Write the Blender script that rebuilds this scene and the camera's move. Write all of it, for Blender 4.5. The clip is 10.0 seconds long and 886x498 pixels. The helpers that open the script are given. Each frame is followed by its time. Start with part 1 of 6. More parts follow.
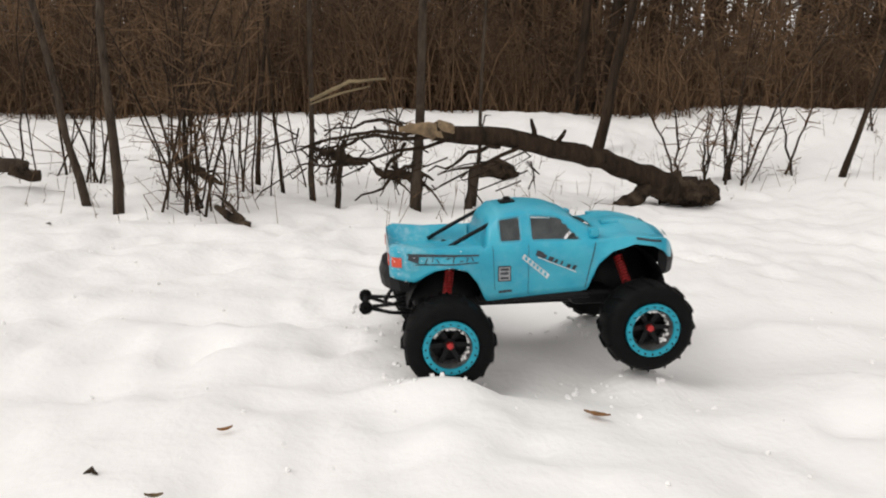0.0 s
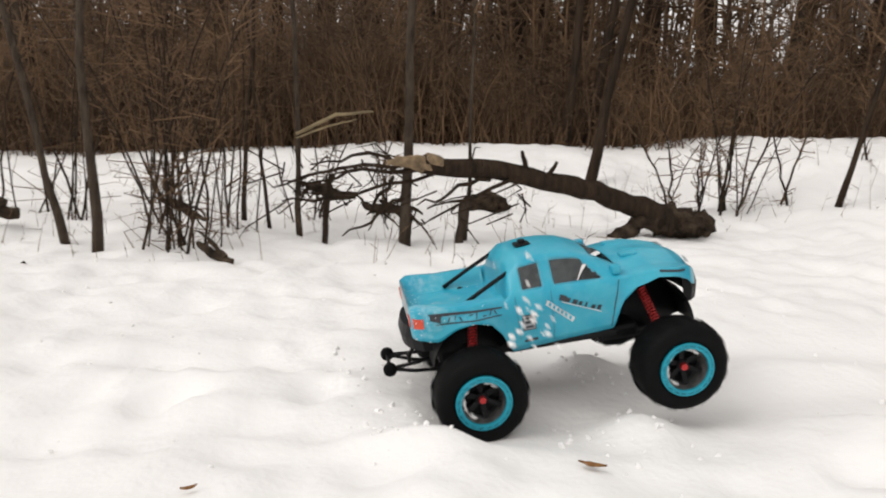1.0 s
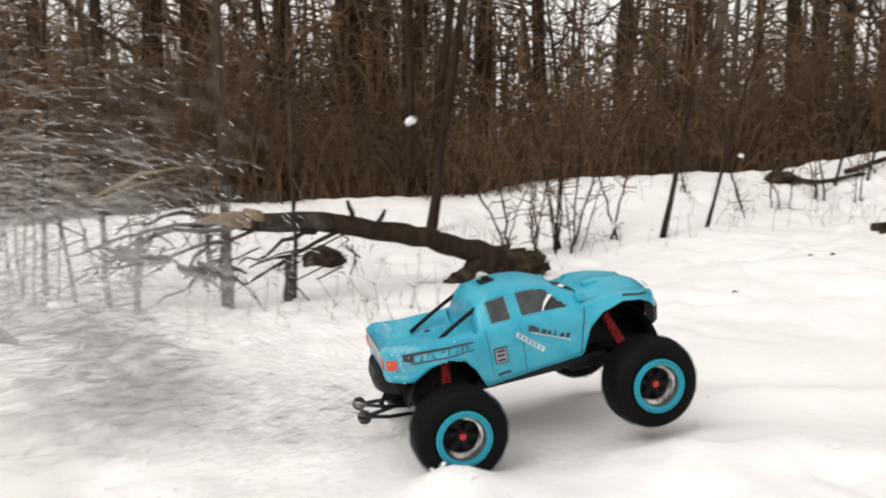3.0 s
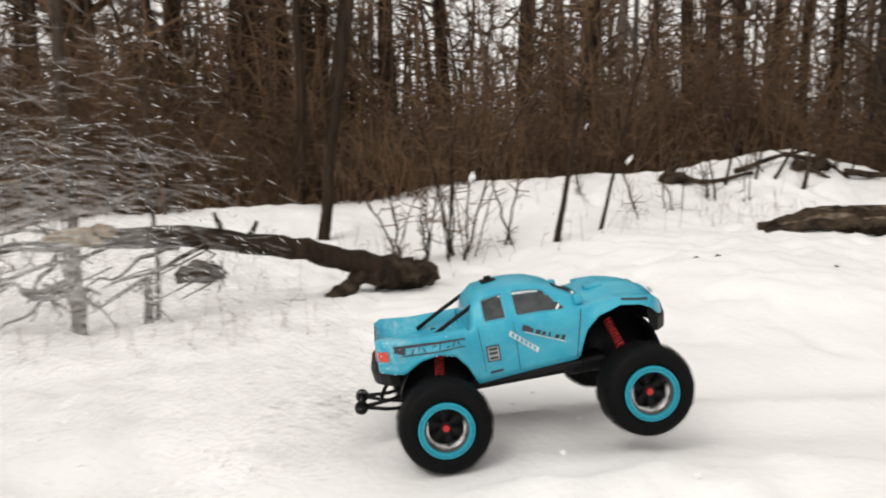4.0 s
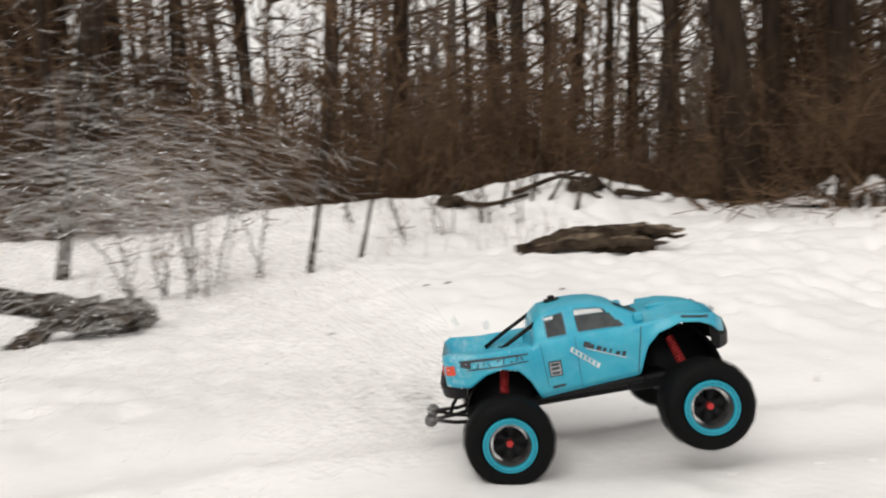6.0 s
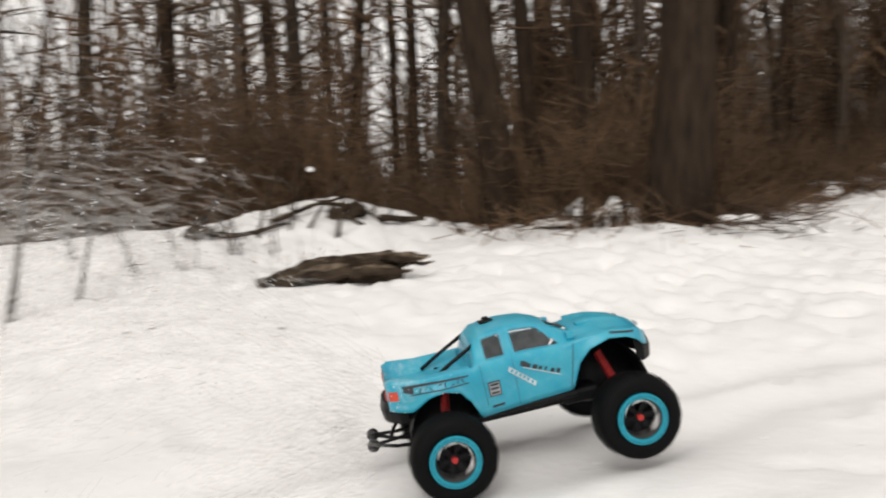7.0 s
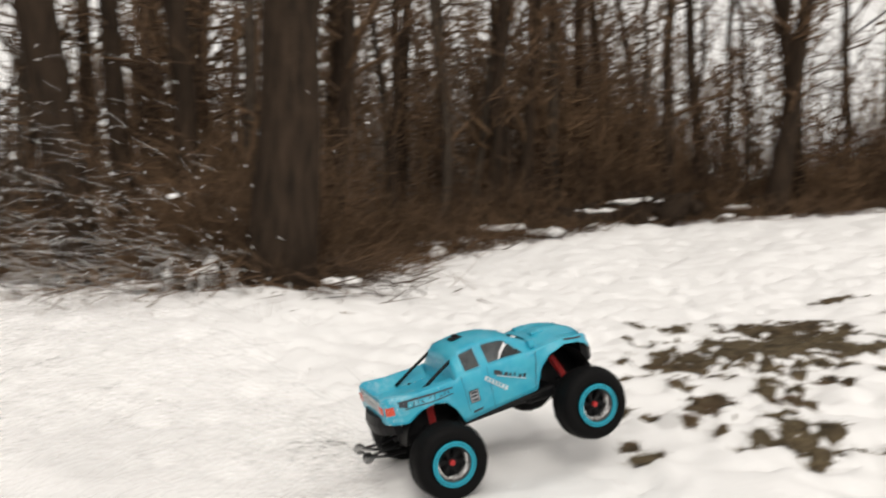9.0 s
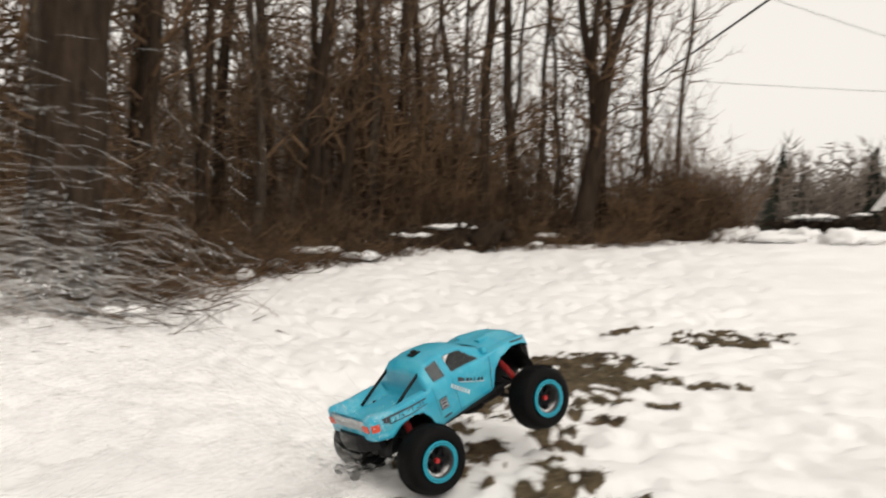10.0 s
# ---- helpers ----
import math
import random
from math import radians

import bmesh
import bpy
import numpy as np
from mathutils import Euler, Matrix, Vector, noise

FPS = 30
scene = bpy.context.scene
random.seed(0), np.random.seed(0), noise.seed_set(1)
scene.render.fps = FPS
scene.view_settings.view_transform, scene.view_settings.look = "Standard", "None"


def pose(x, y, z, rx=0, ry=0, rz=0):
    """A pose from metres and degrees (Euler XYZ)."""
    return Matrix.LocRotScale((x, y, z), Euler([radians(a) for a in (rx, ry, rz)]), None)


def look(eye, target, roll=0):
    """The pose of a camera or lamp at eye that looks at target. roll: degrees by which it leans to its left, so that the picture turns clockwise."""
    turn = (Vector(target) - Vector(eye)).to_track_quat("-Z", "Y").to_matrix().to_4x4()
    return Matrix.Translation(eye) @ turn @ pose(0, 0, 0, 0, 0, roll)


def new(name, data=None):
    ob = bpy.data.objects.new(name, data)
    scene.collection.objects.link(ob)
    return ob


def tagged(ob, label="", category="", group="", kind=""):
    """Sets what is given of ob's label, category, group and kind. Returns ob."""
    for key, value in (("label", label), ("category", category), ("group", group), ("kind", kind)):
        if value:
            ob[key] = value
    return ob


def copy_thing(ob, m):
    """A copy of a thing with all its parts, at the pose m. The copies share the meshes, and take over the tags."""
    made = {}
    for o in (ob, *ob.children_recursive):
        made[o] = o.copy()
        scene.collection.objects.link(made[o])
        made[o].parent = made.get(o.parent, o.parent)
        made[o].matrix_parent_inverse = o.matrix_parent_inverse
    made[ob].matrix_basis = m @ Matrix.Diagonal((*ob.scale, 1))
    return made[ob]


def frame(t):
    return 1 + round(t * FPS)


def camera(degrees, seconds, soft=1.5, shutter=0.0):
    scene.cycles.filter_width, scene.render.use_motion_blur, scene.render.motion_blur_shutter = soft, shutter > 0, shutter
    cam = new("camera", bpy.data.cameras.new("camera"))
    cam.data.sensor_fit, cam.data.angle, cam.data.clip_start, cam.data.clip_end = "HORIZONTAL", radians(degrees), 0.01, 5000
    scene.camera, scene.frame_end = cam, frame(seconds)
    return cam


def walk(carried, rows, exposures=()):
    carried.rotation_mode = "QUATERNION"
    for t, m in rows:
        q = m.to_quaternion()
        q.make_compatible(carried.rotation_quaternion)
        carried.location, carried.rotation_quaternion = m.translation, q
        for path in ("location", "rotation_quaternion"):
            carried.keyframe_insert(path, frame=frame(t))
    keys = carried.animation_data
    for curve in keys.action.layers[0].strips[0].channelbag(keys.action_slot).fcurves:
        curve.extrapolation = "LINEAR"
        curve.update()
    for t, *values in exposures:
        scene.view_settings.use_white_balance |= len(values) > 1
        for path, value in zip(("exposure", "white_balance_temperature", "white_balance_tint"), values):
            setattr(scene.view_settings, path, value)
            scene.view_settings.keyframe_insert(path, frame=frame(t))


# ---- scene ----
cam = camera(60.07, 10.0, soft=2.0, shutter=0.8)
PATH = [
    (0.0, pose(-0.000, 0.000, 0.750, 76.070, -2.730, 0.003)),
    (0.5, pose(0.007, 0.042, 0.746, 76.765, -2.310, 0.226)),
    (1.0, pose(0.027, 0.100, 0.742, 78.507, -2.286, -0.454)),
    (1.5, pose(0.042, 0.125, 0.734, 78.651, -3.684, -2.067)),
    (2.0, pose(0.058, 0.177, 0.710, 80.809, -1.818, -6.402)),
    (2.5, pose(0.120, 0.185, 0.687, 82.650, -0.202, -8.787)),
    (4.0, pose(0.443, 0.384, 0.699, 83.131, 1.274, -17.166)),
    (4.5, pose(0.556, 0.430, 0.701, 83.108, 1.693, -20.246)),
    (5.0, pose(0.656, 0.457, 0.704, 82.860, 1.648, -22.062)),
    (6.5, pose(1.462, 0.371, 0.664, 85.924, 2.992, -33.394)),
    (7.0, pose(1.675, 0.350, 0.685, 85.723, 3.391, -41.434)),
    (7.5, pose(1.911, 0.303, 0.688, 85.688, 3.889, -47.996)),
    (8.0, pose(2.087, 0.402, 0.678, 84.656, 2.987, -54.929)),
    (8.5, pose(2.244, 0.508, 0.666, 86.210, 3.193, -60.538)),
    (9.0, pose(2.344, 0.462, 0.722, 88.251, 1.899, -67.676)),
    (9.5, pose(2.494, 0.399, 0.752, 88.653, 1.400, -74.717)),
    (10.0, pose(2.514, 0.300, 0.823, 89.026, 0.100, -80.040)),
]
walk(cam, PATH, exposures=[(0.0, 0.2, 6500, 10), (1.0, 0.26, 6500, 10), (2.0, 0.36, 6520, 10), (2.7, 0.38, 6520, 10), (4.0, 0.3, 6550, 10), (5.0, 0.28, 6580, 10), (6.5, 0.2, 6560, 10), (8.0, 0.27, 6600, 10), (9.5, 0.26, 6700, 9), (10.0, 0.26, 6740, 9)])
# the truck's way
TRUCK_PATH = [
    (0.0, pose(0.258, 1.954, 0.123, -1.602, -3.572, 6.080)),
    (0.5, pose(0.298, 1.979, 0.115, -1.338, -8.185, 6.495)),
    (1.0, pose(0.357, 2.012, 0.110, 1.108, -9.568, 7.588)),
    (1.5, pose(0.426, 2.008, 0.121, -0.698, -10.241, 9.072)),
    (2.0, pose(0.496, 2.025, 0.115, -1.399, -10.471, 6.961)),
    (2.5, pose(0.623, 2.056, 0.102, -0.621, -10.552, 5.427)),
    (4.0, pose(1.218, 2.192, 0.107, -1.908, -7.930, -11.544)),
    (4.5, pose(1.456, 2.168, 0.116, -4.215, -8.335, -21.450)),
    (5.0, pose(1.700, 2.143, 0.106, -5.296, -9.076, -27.235)),
    (6.5, pose(2.858, 1.926, 0.051, -2.579, -7.535, -29.685)),
    (7.0, pose(3.223, 1.807, 0.048, -2.194, -8.204, -34.227)),
    (7.5, pose(3.604, 1.652, 0.047, -2.446, -6.244, -37.288)),
    (8.0, pose(3.995, 1.587, 0.039, -1.525, -7.710, -41.226)),
    (8.5, pose(4.424, 1.519, 0.040, -2.991, -11.128, -45.722)),
    (9.0, pose(4.678, 1.272, 0.100, -0.933, -12.656, -47.504)),
    (9.5, pose(4.989, 1.026, 0.126, -1.346, -16.558, -46.613)),
    (10.0, pose(5.209, 0.747, 0.166, -4.053, -19.185, -44.336)),
]

# ---- overcast daylight ----
world = bpy.data.worlds.new("overcast_sky")
scene.world = world
world.use_nodes = True
wn = world.node_tree.nodes
wl = world.node_tree.links
sky = wn.new("ShaderNodeTexSky")
sky.sky_type = "NISHITA"
sky.sun_disc = False
sky.sun_elevation = radians(38)
sky.sun_rotation = radians(246)
sky.air_density, sky.dust_density = 1.0, 4.0
grey = wn.new("ShaderNodeHueSaturation")
grey.inputs["Saturation"].default_value = 0.15
grey.inputs["Value"].default_value = 0.08
wl.new(sky.outputs[0], grey.inputs["Color"])
cloud = wn.new("ShaderNodeMix")
cloud.data_type = "RGBA"
cloud.inputs[0].default_value = 0.8
cloud.inputs[7].default_value = (0.985, 0.945, 0.905, 1)
wl.new(grey.outputs[0], cloud.inputs[6])
wl.new(cloud.outputs[2], wn["Background"].inputs[0])
wn["Background"].inputs[1].default_value = 0.9
sun = new("sun", bpy.data.lights.new("sun", "SUN"))
sun.data.energy, sun.data.angle, sun.data.color = 0.7, radians(30), (1.0, 0.96, 0.9)
sun.matrix_world = look((-7, -4, 9), (0, 0, 0))


# ---- materials ----
def material(name, colour, rough=0.6, metal=0.0, vary=0.15, scale=20.0, fine=120.0, bump=0.1, dist=0.01, colour2=None, spec=0.5, per=False, grain=(1, 1, 1)):
    m = bpy.data.materials.new(name)
    m.use_nodes = True
    n, l = m.node_tree.nodes, m.node_tree.links
    b = n["Principled BSDF"]
    b.inputs["Roughness"].default_value = rough
    b.inputs["Metallic"].default_value = metal
    b.inputs["Specular IOR Level"].default_value = spec
    co = n.new("ShaderNodeTexCoord")
    big, small = n.new("ShaderNodeTexNoise"), n.new("ShaderNodeTexNoise")
    big.inputs["Scale"].default_value, small.inputs["Scale"].default_value = scale, fine
    big.inputs["Detail"].default_value = 5
    small.inputs["Detail"].default_value = 3
    mp = n.new("ShaderNodeMapping")
    mp.inputs["Scale"].default_value = grain
    l.new(co.outputs["Object"], mp.inputs["Vector"])
    l.new(mp.outputs[0], big.inputs["Vector"])
    l.new(mp.outputs[0], small.inputs["Vector"])
    mix = n.new("ShaderNodeMix")
    mix.data_type = "RGBA"
    c2 = colour2 or tuple(max(0.0, c * (1 - vary * 2)) for c in colour)
    mix.inputs[6].default_value, mix.inputs[7].default_value = (*colour, 1), (*c2, 1)
    ramp = n.new("ShaderNodeMapRange")
    ramp.inputs[1].default_value, ramp.inputs[2].default_value = 0.35, 0.7
    l.new(big.outputs[0], ramp.inputs[0])
    if per:
        info = n.new("ShaderNodeNewGeometry")
        add = n.new("ShaderNodeMath")
        add.operation = "ADD"
        sc = n.new("ShaderNodeMath")
        sc.operation = "MULTIPLY_ADD"
        sc.inputs[1].default_value, sc.inputs[2].default_value = 0.9, -0.45
        l.new(info.outputs["Random Per Island"], sc.inputs[0])
        l.new(ramp.outputs[0], add.inputs[0])
        l.new(sc.outputs[0], add.inputs[1])
        add.use_clamp = True
        l.new(add.outputs[0], mix.inputs[0])
    else:
        l.new(ramp.outputs[0], mix.inputs[0])
    l.new(mix.outputs[2], b.inputs["Base Color"])
    bp = n.new("ShaderNodeBump")
    bp.inputs["Strength"].default_value, bp.inputs["Distance"].default_value = bump, dist
    l.new(small.outputs[0], bp.inputs["Height"])
    l.new(bp.outputs[0], b.inputs["Normal"])
    return m


SNOW = material("snow", (0.9, 0.89, 0.885), 0.75, 0, 0.03, 1.6, 38.0, 0.28, 0.012, spec=0.3)
BARK = material("bark", (0.058, 0.04, 0.028), 0.95, 0, 0.35, 26.0, 90.0, 1.0, 0.03, colour2=(0.022, 0.017, 0.013), spec=0.06, grain=(1, 1, 0.14))
BARK_GREY = material("grey_bark", (0.085, 0.066, 0.05), 0.95, 0, 0.3, 24.0, 80.0, 1.0, 0.02, colour2=(0.034, 0.026, 0.02), spec=0.08, grain=(1, 1, 0.35))
TWIG = material("twigs", (0.17, 0.106, 0.062), 0.9, 0, 0.3, 1.2, 90.0, 0.2, 0.004, colour2=(0.058, 0.038, 0.026), spec=0.12, per=True)
# twigs again, with the haze of distance put into a paler, greyer base colour
TWIG_HAZED = material("hazed_far_twigs", (0.2, 0.165, 0.14), 0.95, 0, 0.2, 0.6, 40.0, 0.1, 0.004, colour2=(0.12, 0.1, 0.085), spec=0.1, per=True)
WOOD = material("split_wood", (0.3, 0.21, 0.12), 0.8, 0, 0.3, 30.0, 160.0, 0.6, 0.01)
WEATHERED = material("weathered_wood", (0.24, 0.185, 0.13), 0.95, 0, 0.4, 22.0, 90.0, 0.9, 0.02, colour2=(0.045, 0.035, 0.026), spec=0.2)
ROT = material("weathered_log", (0.085, 0.062, 0.043), 0.95, 0, 0.4, 16.0, 90.0, 0.9, 0.02, colour2=(0.016, 0.012, 0.01), spec=0.08)
DIRT = material("dead_turf", (0.17, 0.13, 0.08), 0.95, 0, 0.4, 14.0, 120.0, 0.9, 0.02, colour2=(0.04, 0.031, 0.022), spec=0.15)
STRAW = material("dry_grass", (0.24, 0.185, 0.105), 0.9, 0, 0.3, 8.0, 90.0, 0.2, 0.004, per=True)
LEAF = material("dry_leaf", (0.42, 0.22, 0.08), 0.7, 0, 0.3, 60.0, 200.0, 0.4, 0.003)
CONIFER = material("conifer", (0.05, 0.06, 0.045), 0.9, 0, 0.3, 2.0, 40.0, 0.3, 0.02, spec=0.15)
def dusted(m, low, high):
    """Adds a broken film of snow dust that thickens towards the tail, along the object's x from high to low."""
    n, l = m.node_tree.nodes, m.node_tree.links
    b = n["Principled BSDF"]
    paint = b.inputs["Base Color"].links[0].from_socket
    co, sep, rng_, nz, mul, mix = (n.new("ShaderNode" + k) for k in ("TexCoord", "SeparateXYZ", "MapRange", "TexNoise", "Math", "Mix"))
    l.new(co.outputs["Object"], sep.inputs[0])
    l.new(sep.outputs[0], rng_.inputs[0])
    rng_.inputs[1].default_value, rng_.inputs[2].default_value, rng_.inputs[3].default_value, rng_.inputs[4].default_value = low, high, 1.0, 0.12
    nz.inputs["Scale"].default_value, nz.inputs["Detail"].default_value, nz.inputs["Roughness"].default_value = 26.0, 8.0, 0.7
    l.new(co.outputs["Object"], nz.inputs["Vector"])
    ramp = n.new("ShaderNodeMapRange")
    ramp.inputs[1].default_value, ramp.inputs[2].default_value, ramp.inputs[4].default_value = 0.48, 0.78, 0.62
    l.new(nz.outputs[0], ramp.inputs[0])
    mul.operation = "MULTIPLY"
    l.new(rng_.outputs[0], mul.inputs[0])
    l.new(ramp.outputs[0], mul.inputs[1])
    mix.data_type = "RGBA"
    l.new(mul.outputs[0], mix.inputs[0])
    l.new(paint, mix.inputs[6])
    mix.inputs[7].default_value = (0.8, 0.8, 0.8, 1)
    l.new(mix.outputs[2], b.inputs["Base Color"])


CYAN = material("cyan_lexan", (0.01, 0.325, 0.48), 0.33, 0, 0.04, 14.0, 300.0, 0.03, 0.001, colour2=(0.045, 0.4, 0.53))
dusted(CYAN, -0.37, -0.18)
RUBBER = material("rubber", (0.0045, 0.0045, 0.0048), 0.6, 0, 0.2, 40.0, 200.0, 0.3, 0.002, spec=0.09)
BARREL = material("satin_rim", (0.2, 0.2, 0.2), 0.38, 0.6, 0.3, 60.0, 200.0, 0.1, 0.001)
LINING = material("grey_lining", (0.5, 0.52, 0.53), 0.7, 0, 0.2, 30.0, 200.0, 0.05, 0.001)
PLASTIC = material("black_plastic", (0.007, 0.007, 0.008), 0.5, 0, 0.2, 40.0, 200.0, 0.15, 0.002, spec=0.2)
RINGM = material("cyan_anodised", (0.015, 0.34, 0.46), 0.3, 0.35, 0.1, 60.0, 200.0, 0.05, 0.001)
REDM = material("red_anodised", (0.5, 0.03, 0.03), 0.3, 0.35, 0.1, 60.0, 200.0, 0.05, 0.001)
TAIL = material("tail_light_red", (0.65, 0.08, 0.04), 0.25, 0, 0.1, 60.0, 200.0, 0.05, 0.001)
DECAL_D = material("dark_decal", (0.03, 0.035, 0.045), 0.4, 0, 0.1, 60.0, 200.0, 0.05, 0.001)
DECAL_G = material("grey_decal", (0.33, 0.35, 0.37), 0.4, 0, 0.1, 60.0, 200.0, 0.05, 0.001)
DECAL_W = material("pale_decal", (0.62, 0.68, 0.7), 0.4, 0, 0.1, 60.0, 200.0, 0.05, 0.001)
MIST = bpy.data.materials.new("thrown_snow")
MIST.use_nodes = True
mn, ml = MIST.node_tree.nodes, MIST.node_tree.links
md, mt, mm = mn.new("ShaderNodeBsdfDiffuse"), mn.new("ShaderNodeBsdfTranslucent"), mn.new("ShaderNodeMixShader")
md.inputs[0].default_value = mt.inputs[0].default_value = (0.95, 0.94, 0.93, 1)
mm.inputs[0].default_value = 0.15
ml.new(md.outputs[0], mm.inputs[1])
ml.new(mt.outputs[0], mm.inputs[2])
ml.new(mm.outputs[0], mn["Material Output"].inputs[0])
WISP = bpy.data.materials.new("snow_mist")
WISP.use_nodes = True
vn, vl = WISP.node_tree.nodes, WISP.node_tree.links
vd, vt, vm, vc, vo = (vn.new("ShaderNode" + k) for k in ("BsdfDiffuse", "BsdfTranslucent", "MixShader", "BsdfTransparent", "MixShader"))
vd.inputs[0].default_value = vt.inputs[0].default_value = (0.97, 0.96, 0.95, 1)
vm.inputs[0].default_value = 0.5
vl.new(vd.outputs[0], vm.inputs[1])
vl.new(vt.outputs[0], vm.inputs[2])
vo.inputs[0].default_value = 0.1
vl.new(vc.outputs[0], vo.inputs[1])
vl.new(vm.outputs[0], vo.inputs[2])
vl.new(vo.outputs[0], vn["Material Output"].inputs[0])
CABLE = material("cable", (0.03, 0.03, 0.03), 0.7)
GLASS = bpy.data.materials.new("smoked_window")
GLASS.use_nodes = True
gn, gl = GLASS.node_tree.nodes, GLASS.node_tree.links
tr, gs, mx = gn.new("ShaderNodeBsdfTransparent"), gn.new("ShaderNodeBsdfPrincipled"), gn.new("ShaderNodeMixShader")
tr.inputs[0].default_value = (0.93, 0.94, 0.95, 1)
gs.inputs["Base Color"].default_value, gs.inputs["Roughness"].default_value = (0.44, 0.47, 0.48, 1), 0.1
mx.inputs[0].default_value = 0.09
gl.new(tr.outputs[0], mx.inputs[1])
gl.new(gs.outputs[0], mx.inputs[2])
gl.new(mx.outputs[0], gn["Material Output"].inputs[0])


# ---- mesh helpers ----
def finish(name, me, mat, parent=None, label="", smooth=False):
    ob = new(name, me)
    me.materials.append(mat)
    if smooth:
        me.polygons.foreach_set("use_smooth", [True] * len(me.polygons))
    if parent:
        ob.parent = parent
    if label:
        tagged(ob, label)
    return ob


def part(name, bm, mat, parent=None, label="", smooth=False):
    me = bpy.data.meshes.new(name)
    bm.normal_update()
    bm.to_mesh(me)
    bm.free()
    return finish(name, me, mat, parent, label, smooth)


def from_arrays(name, verts, faces, mat, parent=None, label="", smooth=False):
    me = bpy.data.meshes.new(name)
    me.from_pydata([tuple(v) for v in verts], [], [tuple(f) for f in faces])
    me.update()
    return finish(name, me, mat, parent, label, smooth)


def stick_mesh(name, P0, P1, r0, r1, mat, parent=None, label=""):
    """Many three-sided sticks in one mesh; those that taper fast end in a point."""
    P0, P1 = np.asarray(P0, float), np.asarray(P1, float)
    n = len(P0)
    r0, r1 = np.broadcast_to(r0, n), np.broadcast_to(r1, n)
    d = P1 - P0
    d /= np.linalg.norm(d, axis=1)[:, None] + 1e-9
    a = np.cross(d, np.where(np.abs(d[:, 2:3]) > 0.9, [[1.0, 0, 0]], [[0, 0, 1.0]]))
    a /= np.linalg.norm(a, axis=1)[:, None] + 1e-9
    b = np.cross(d, a)
    sharp = r1 < 0.62 * r0
    v = np.empty((n, 6, 3))
    for i in range(3):
        c, s = math.cos(2.0944 * i), math.sin(2.0944 * i)
        v[:, i] = P0 + (a * c + b * s) * r0[:, None]
        v[:, 3 + i] = P1 + (a * c + b * s) * r1[:, None]
    blunt, tip = v[~sharp].reshape(-1, 3), np.concatenate([v[sharp][:, :3], P1[sharp][:, None]], 1).reshape(-1, 3)
    nb, nt = int((~sharp).sum()), int(sharp.sum())
    fq = (np.arange(nb)[:, None, None] * 6 + np.array([[0, 1, 4, 3], [1, 2, 5, 4], [2, 0, 3, 5]])[None]).reshape(-1)
    ft = (nb * 6 + np.arange(nt)[:, None, None] * 4 + np.array([[0, 1, 3], [1, 2, 3], [2, 0, 3]])[None]).reshape(-1)
    me = bpy.data.meshes.new(name)
    me.vertices.add(len(blunt) + len(tip))
    me.vertices.foreach_set("co", np.concatenate([blunt, tip]).reshape(-1))
    me.loops.add(nb * 12 + nt * 9)
    me.loops.foreach_set("vertex_index", np.concatenate([fq, ft]).astype(np.int32))
    me.polygons.add((nb + nt) * 3)
    me.polygons.foreach_set("loop_start", np.concatenate([np.arange(0, nb * 12, 4), nb * 12 + np.arange(0, nt * 9, 3)]).astype(np.int32))
    me.update(calc_edges=True)
    me.validate()
    return finish(name, me, mat, parent, label)


def tube(bm, pts, radii, sides=8, caps=True, rough=0.0, rnd=None):
    """A tube along points with a radius at each."""
    rings = []
    pts = [Vector(p) for p in pts]
    up = None
    for i, p in enumerate(pts):
        d = (pts[min(i + 1, len(pts) - 1)] - pts[max(i - 1, 0)]).normalized()
        if up is None:
            up = d.orthogonal().normalized()
        a = (up - d * up.dot(d)).normalized()
        up = a
        b = d.cross(a)
        ring = []
        for k in range(sides):
            w = 2 * math.pi * k / sides
            r = radii[i] * (1 + (rnd.uniform(-rough, rough) if rnd else 0))
            ring.append(bm.verts.new(p + (a * math.cos(w) + b * math.sin(w)) * r))
        rings.append(ring)
    for r0, r1 in zip(rings, rings[1:]):
        for k in range(sides):
            bm.faces.new((r0[k], r0[(k + 1) % sides], r1[(k + 1) % sides], r1[k]))
    if caps:
        bm.faces.new(rings[0][::-1])
        bm.faces.new(rings[-1])
    return bm


def ss(a, b, v):
    t = np.clip((v - a) / (b - a), 0, 1)
    return t * t * (3 - 2 * t)


# ---- ground ----
EDGE = [(-60, 7.6), (-8, 7.2), (0, 7.1), (3, 6.9), (5.0, 6.7), (5.9, 5.6), (6.3, 4.4), (6.7, 3.5), (8.3, 3.75), (9.5, 3.6), (10.5, 2.95), (11.6, 2.2), (12.2, 1.2), (12.5, 0.2), (12.8, -0.9), (13.2, -1.9), (16, -2.6), (40, -6), (90, -8)]
EX, EY = np.array([e[0] for e in EDGE]), np.array([e[1] for e in EDGE])


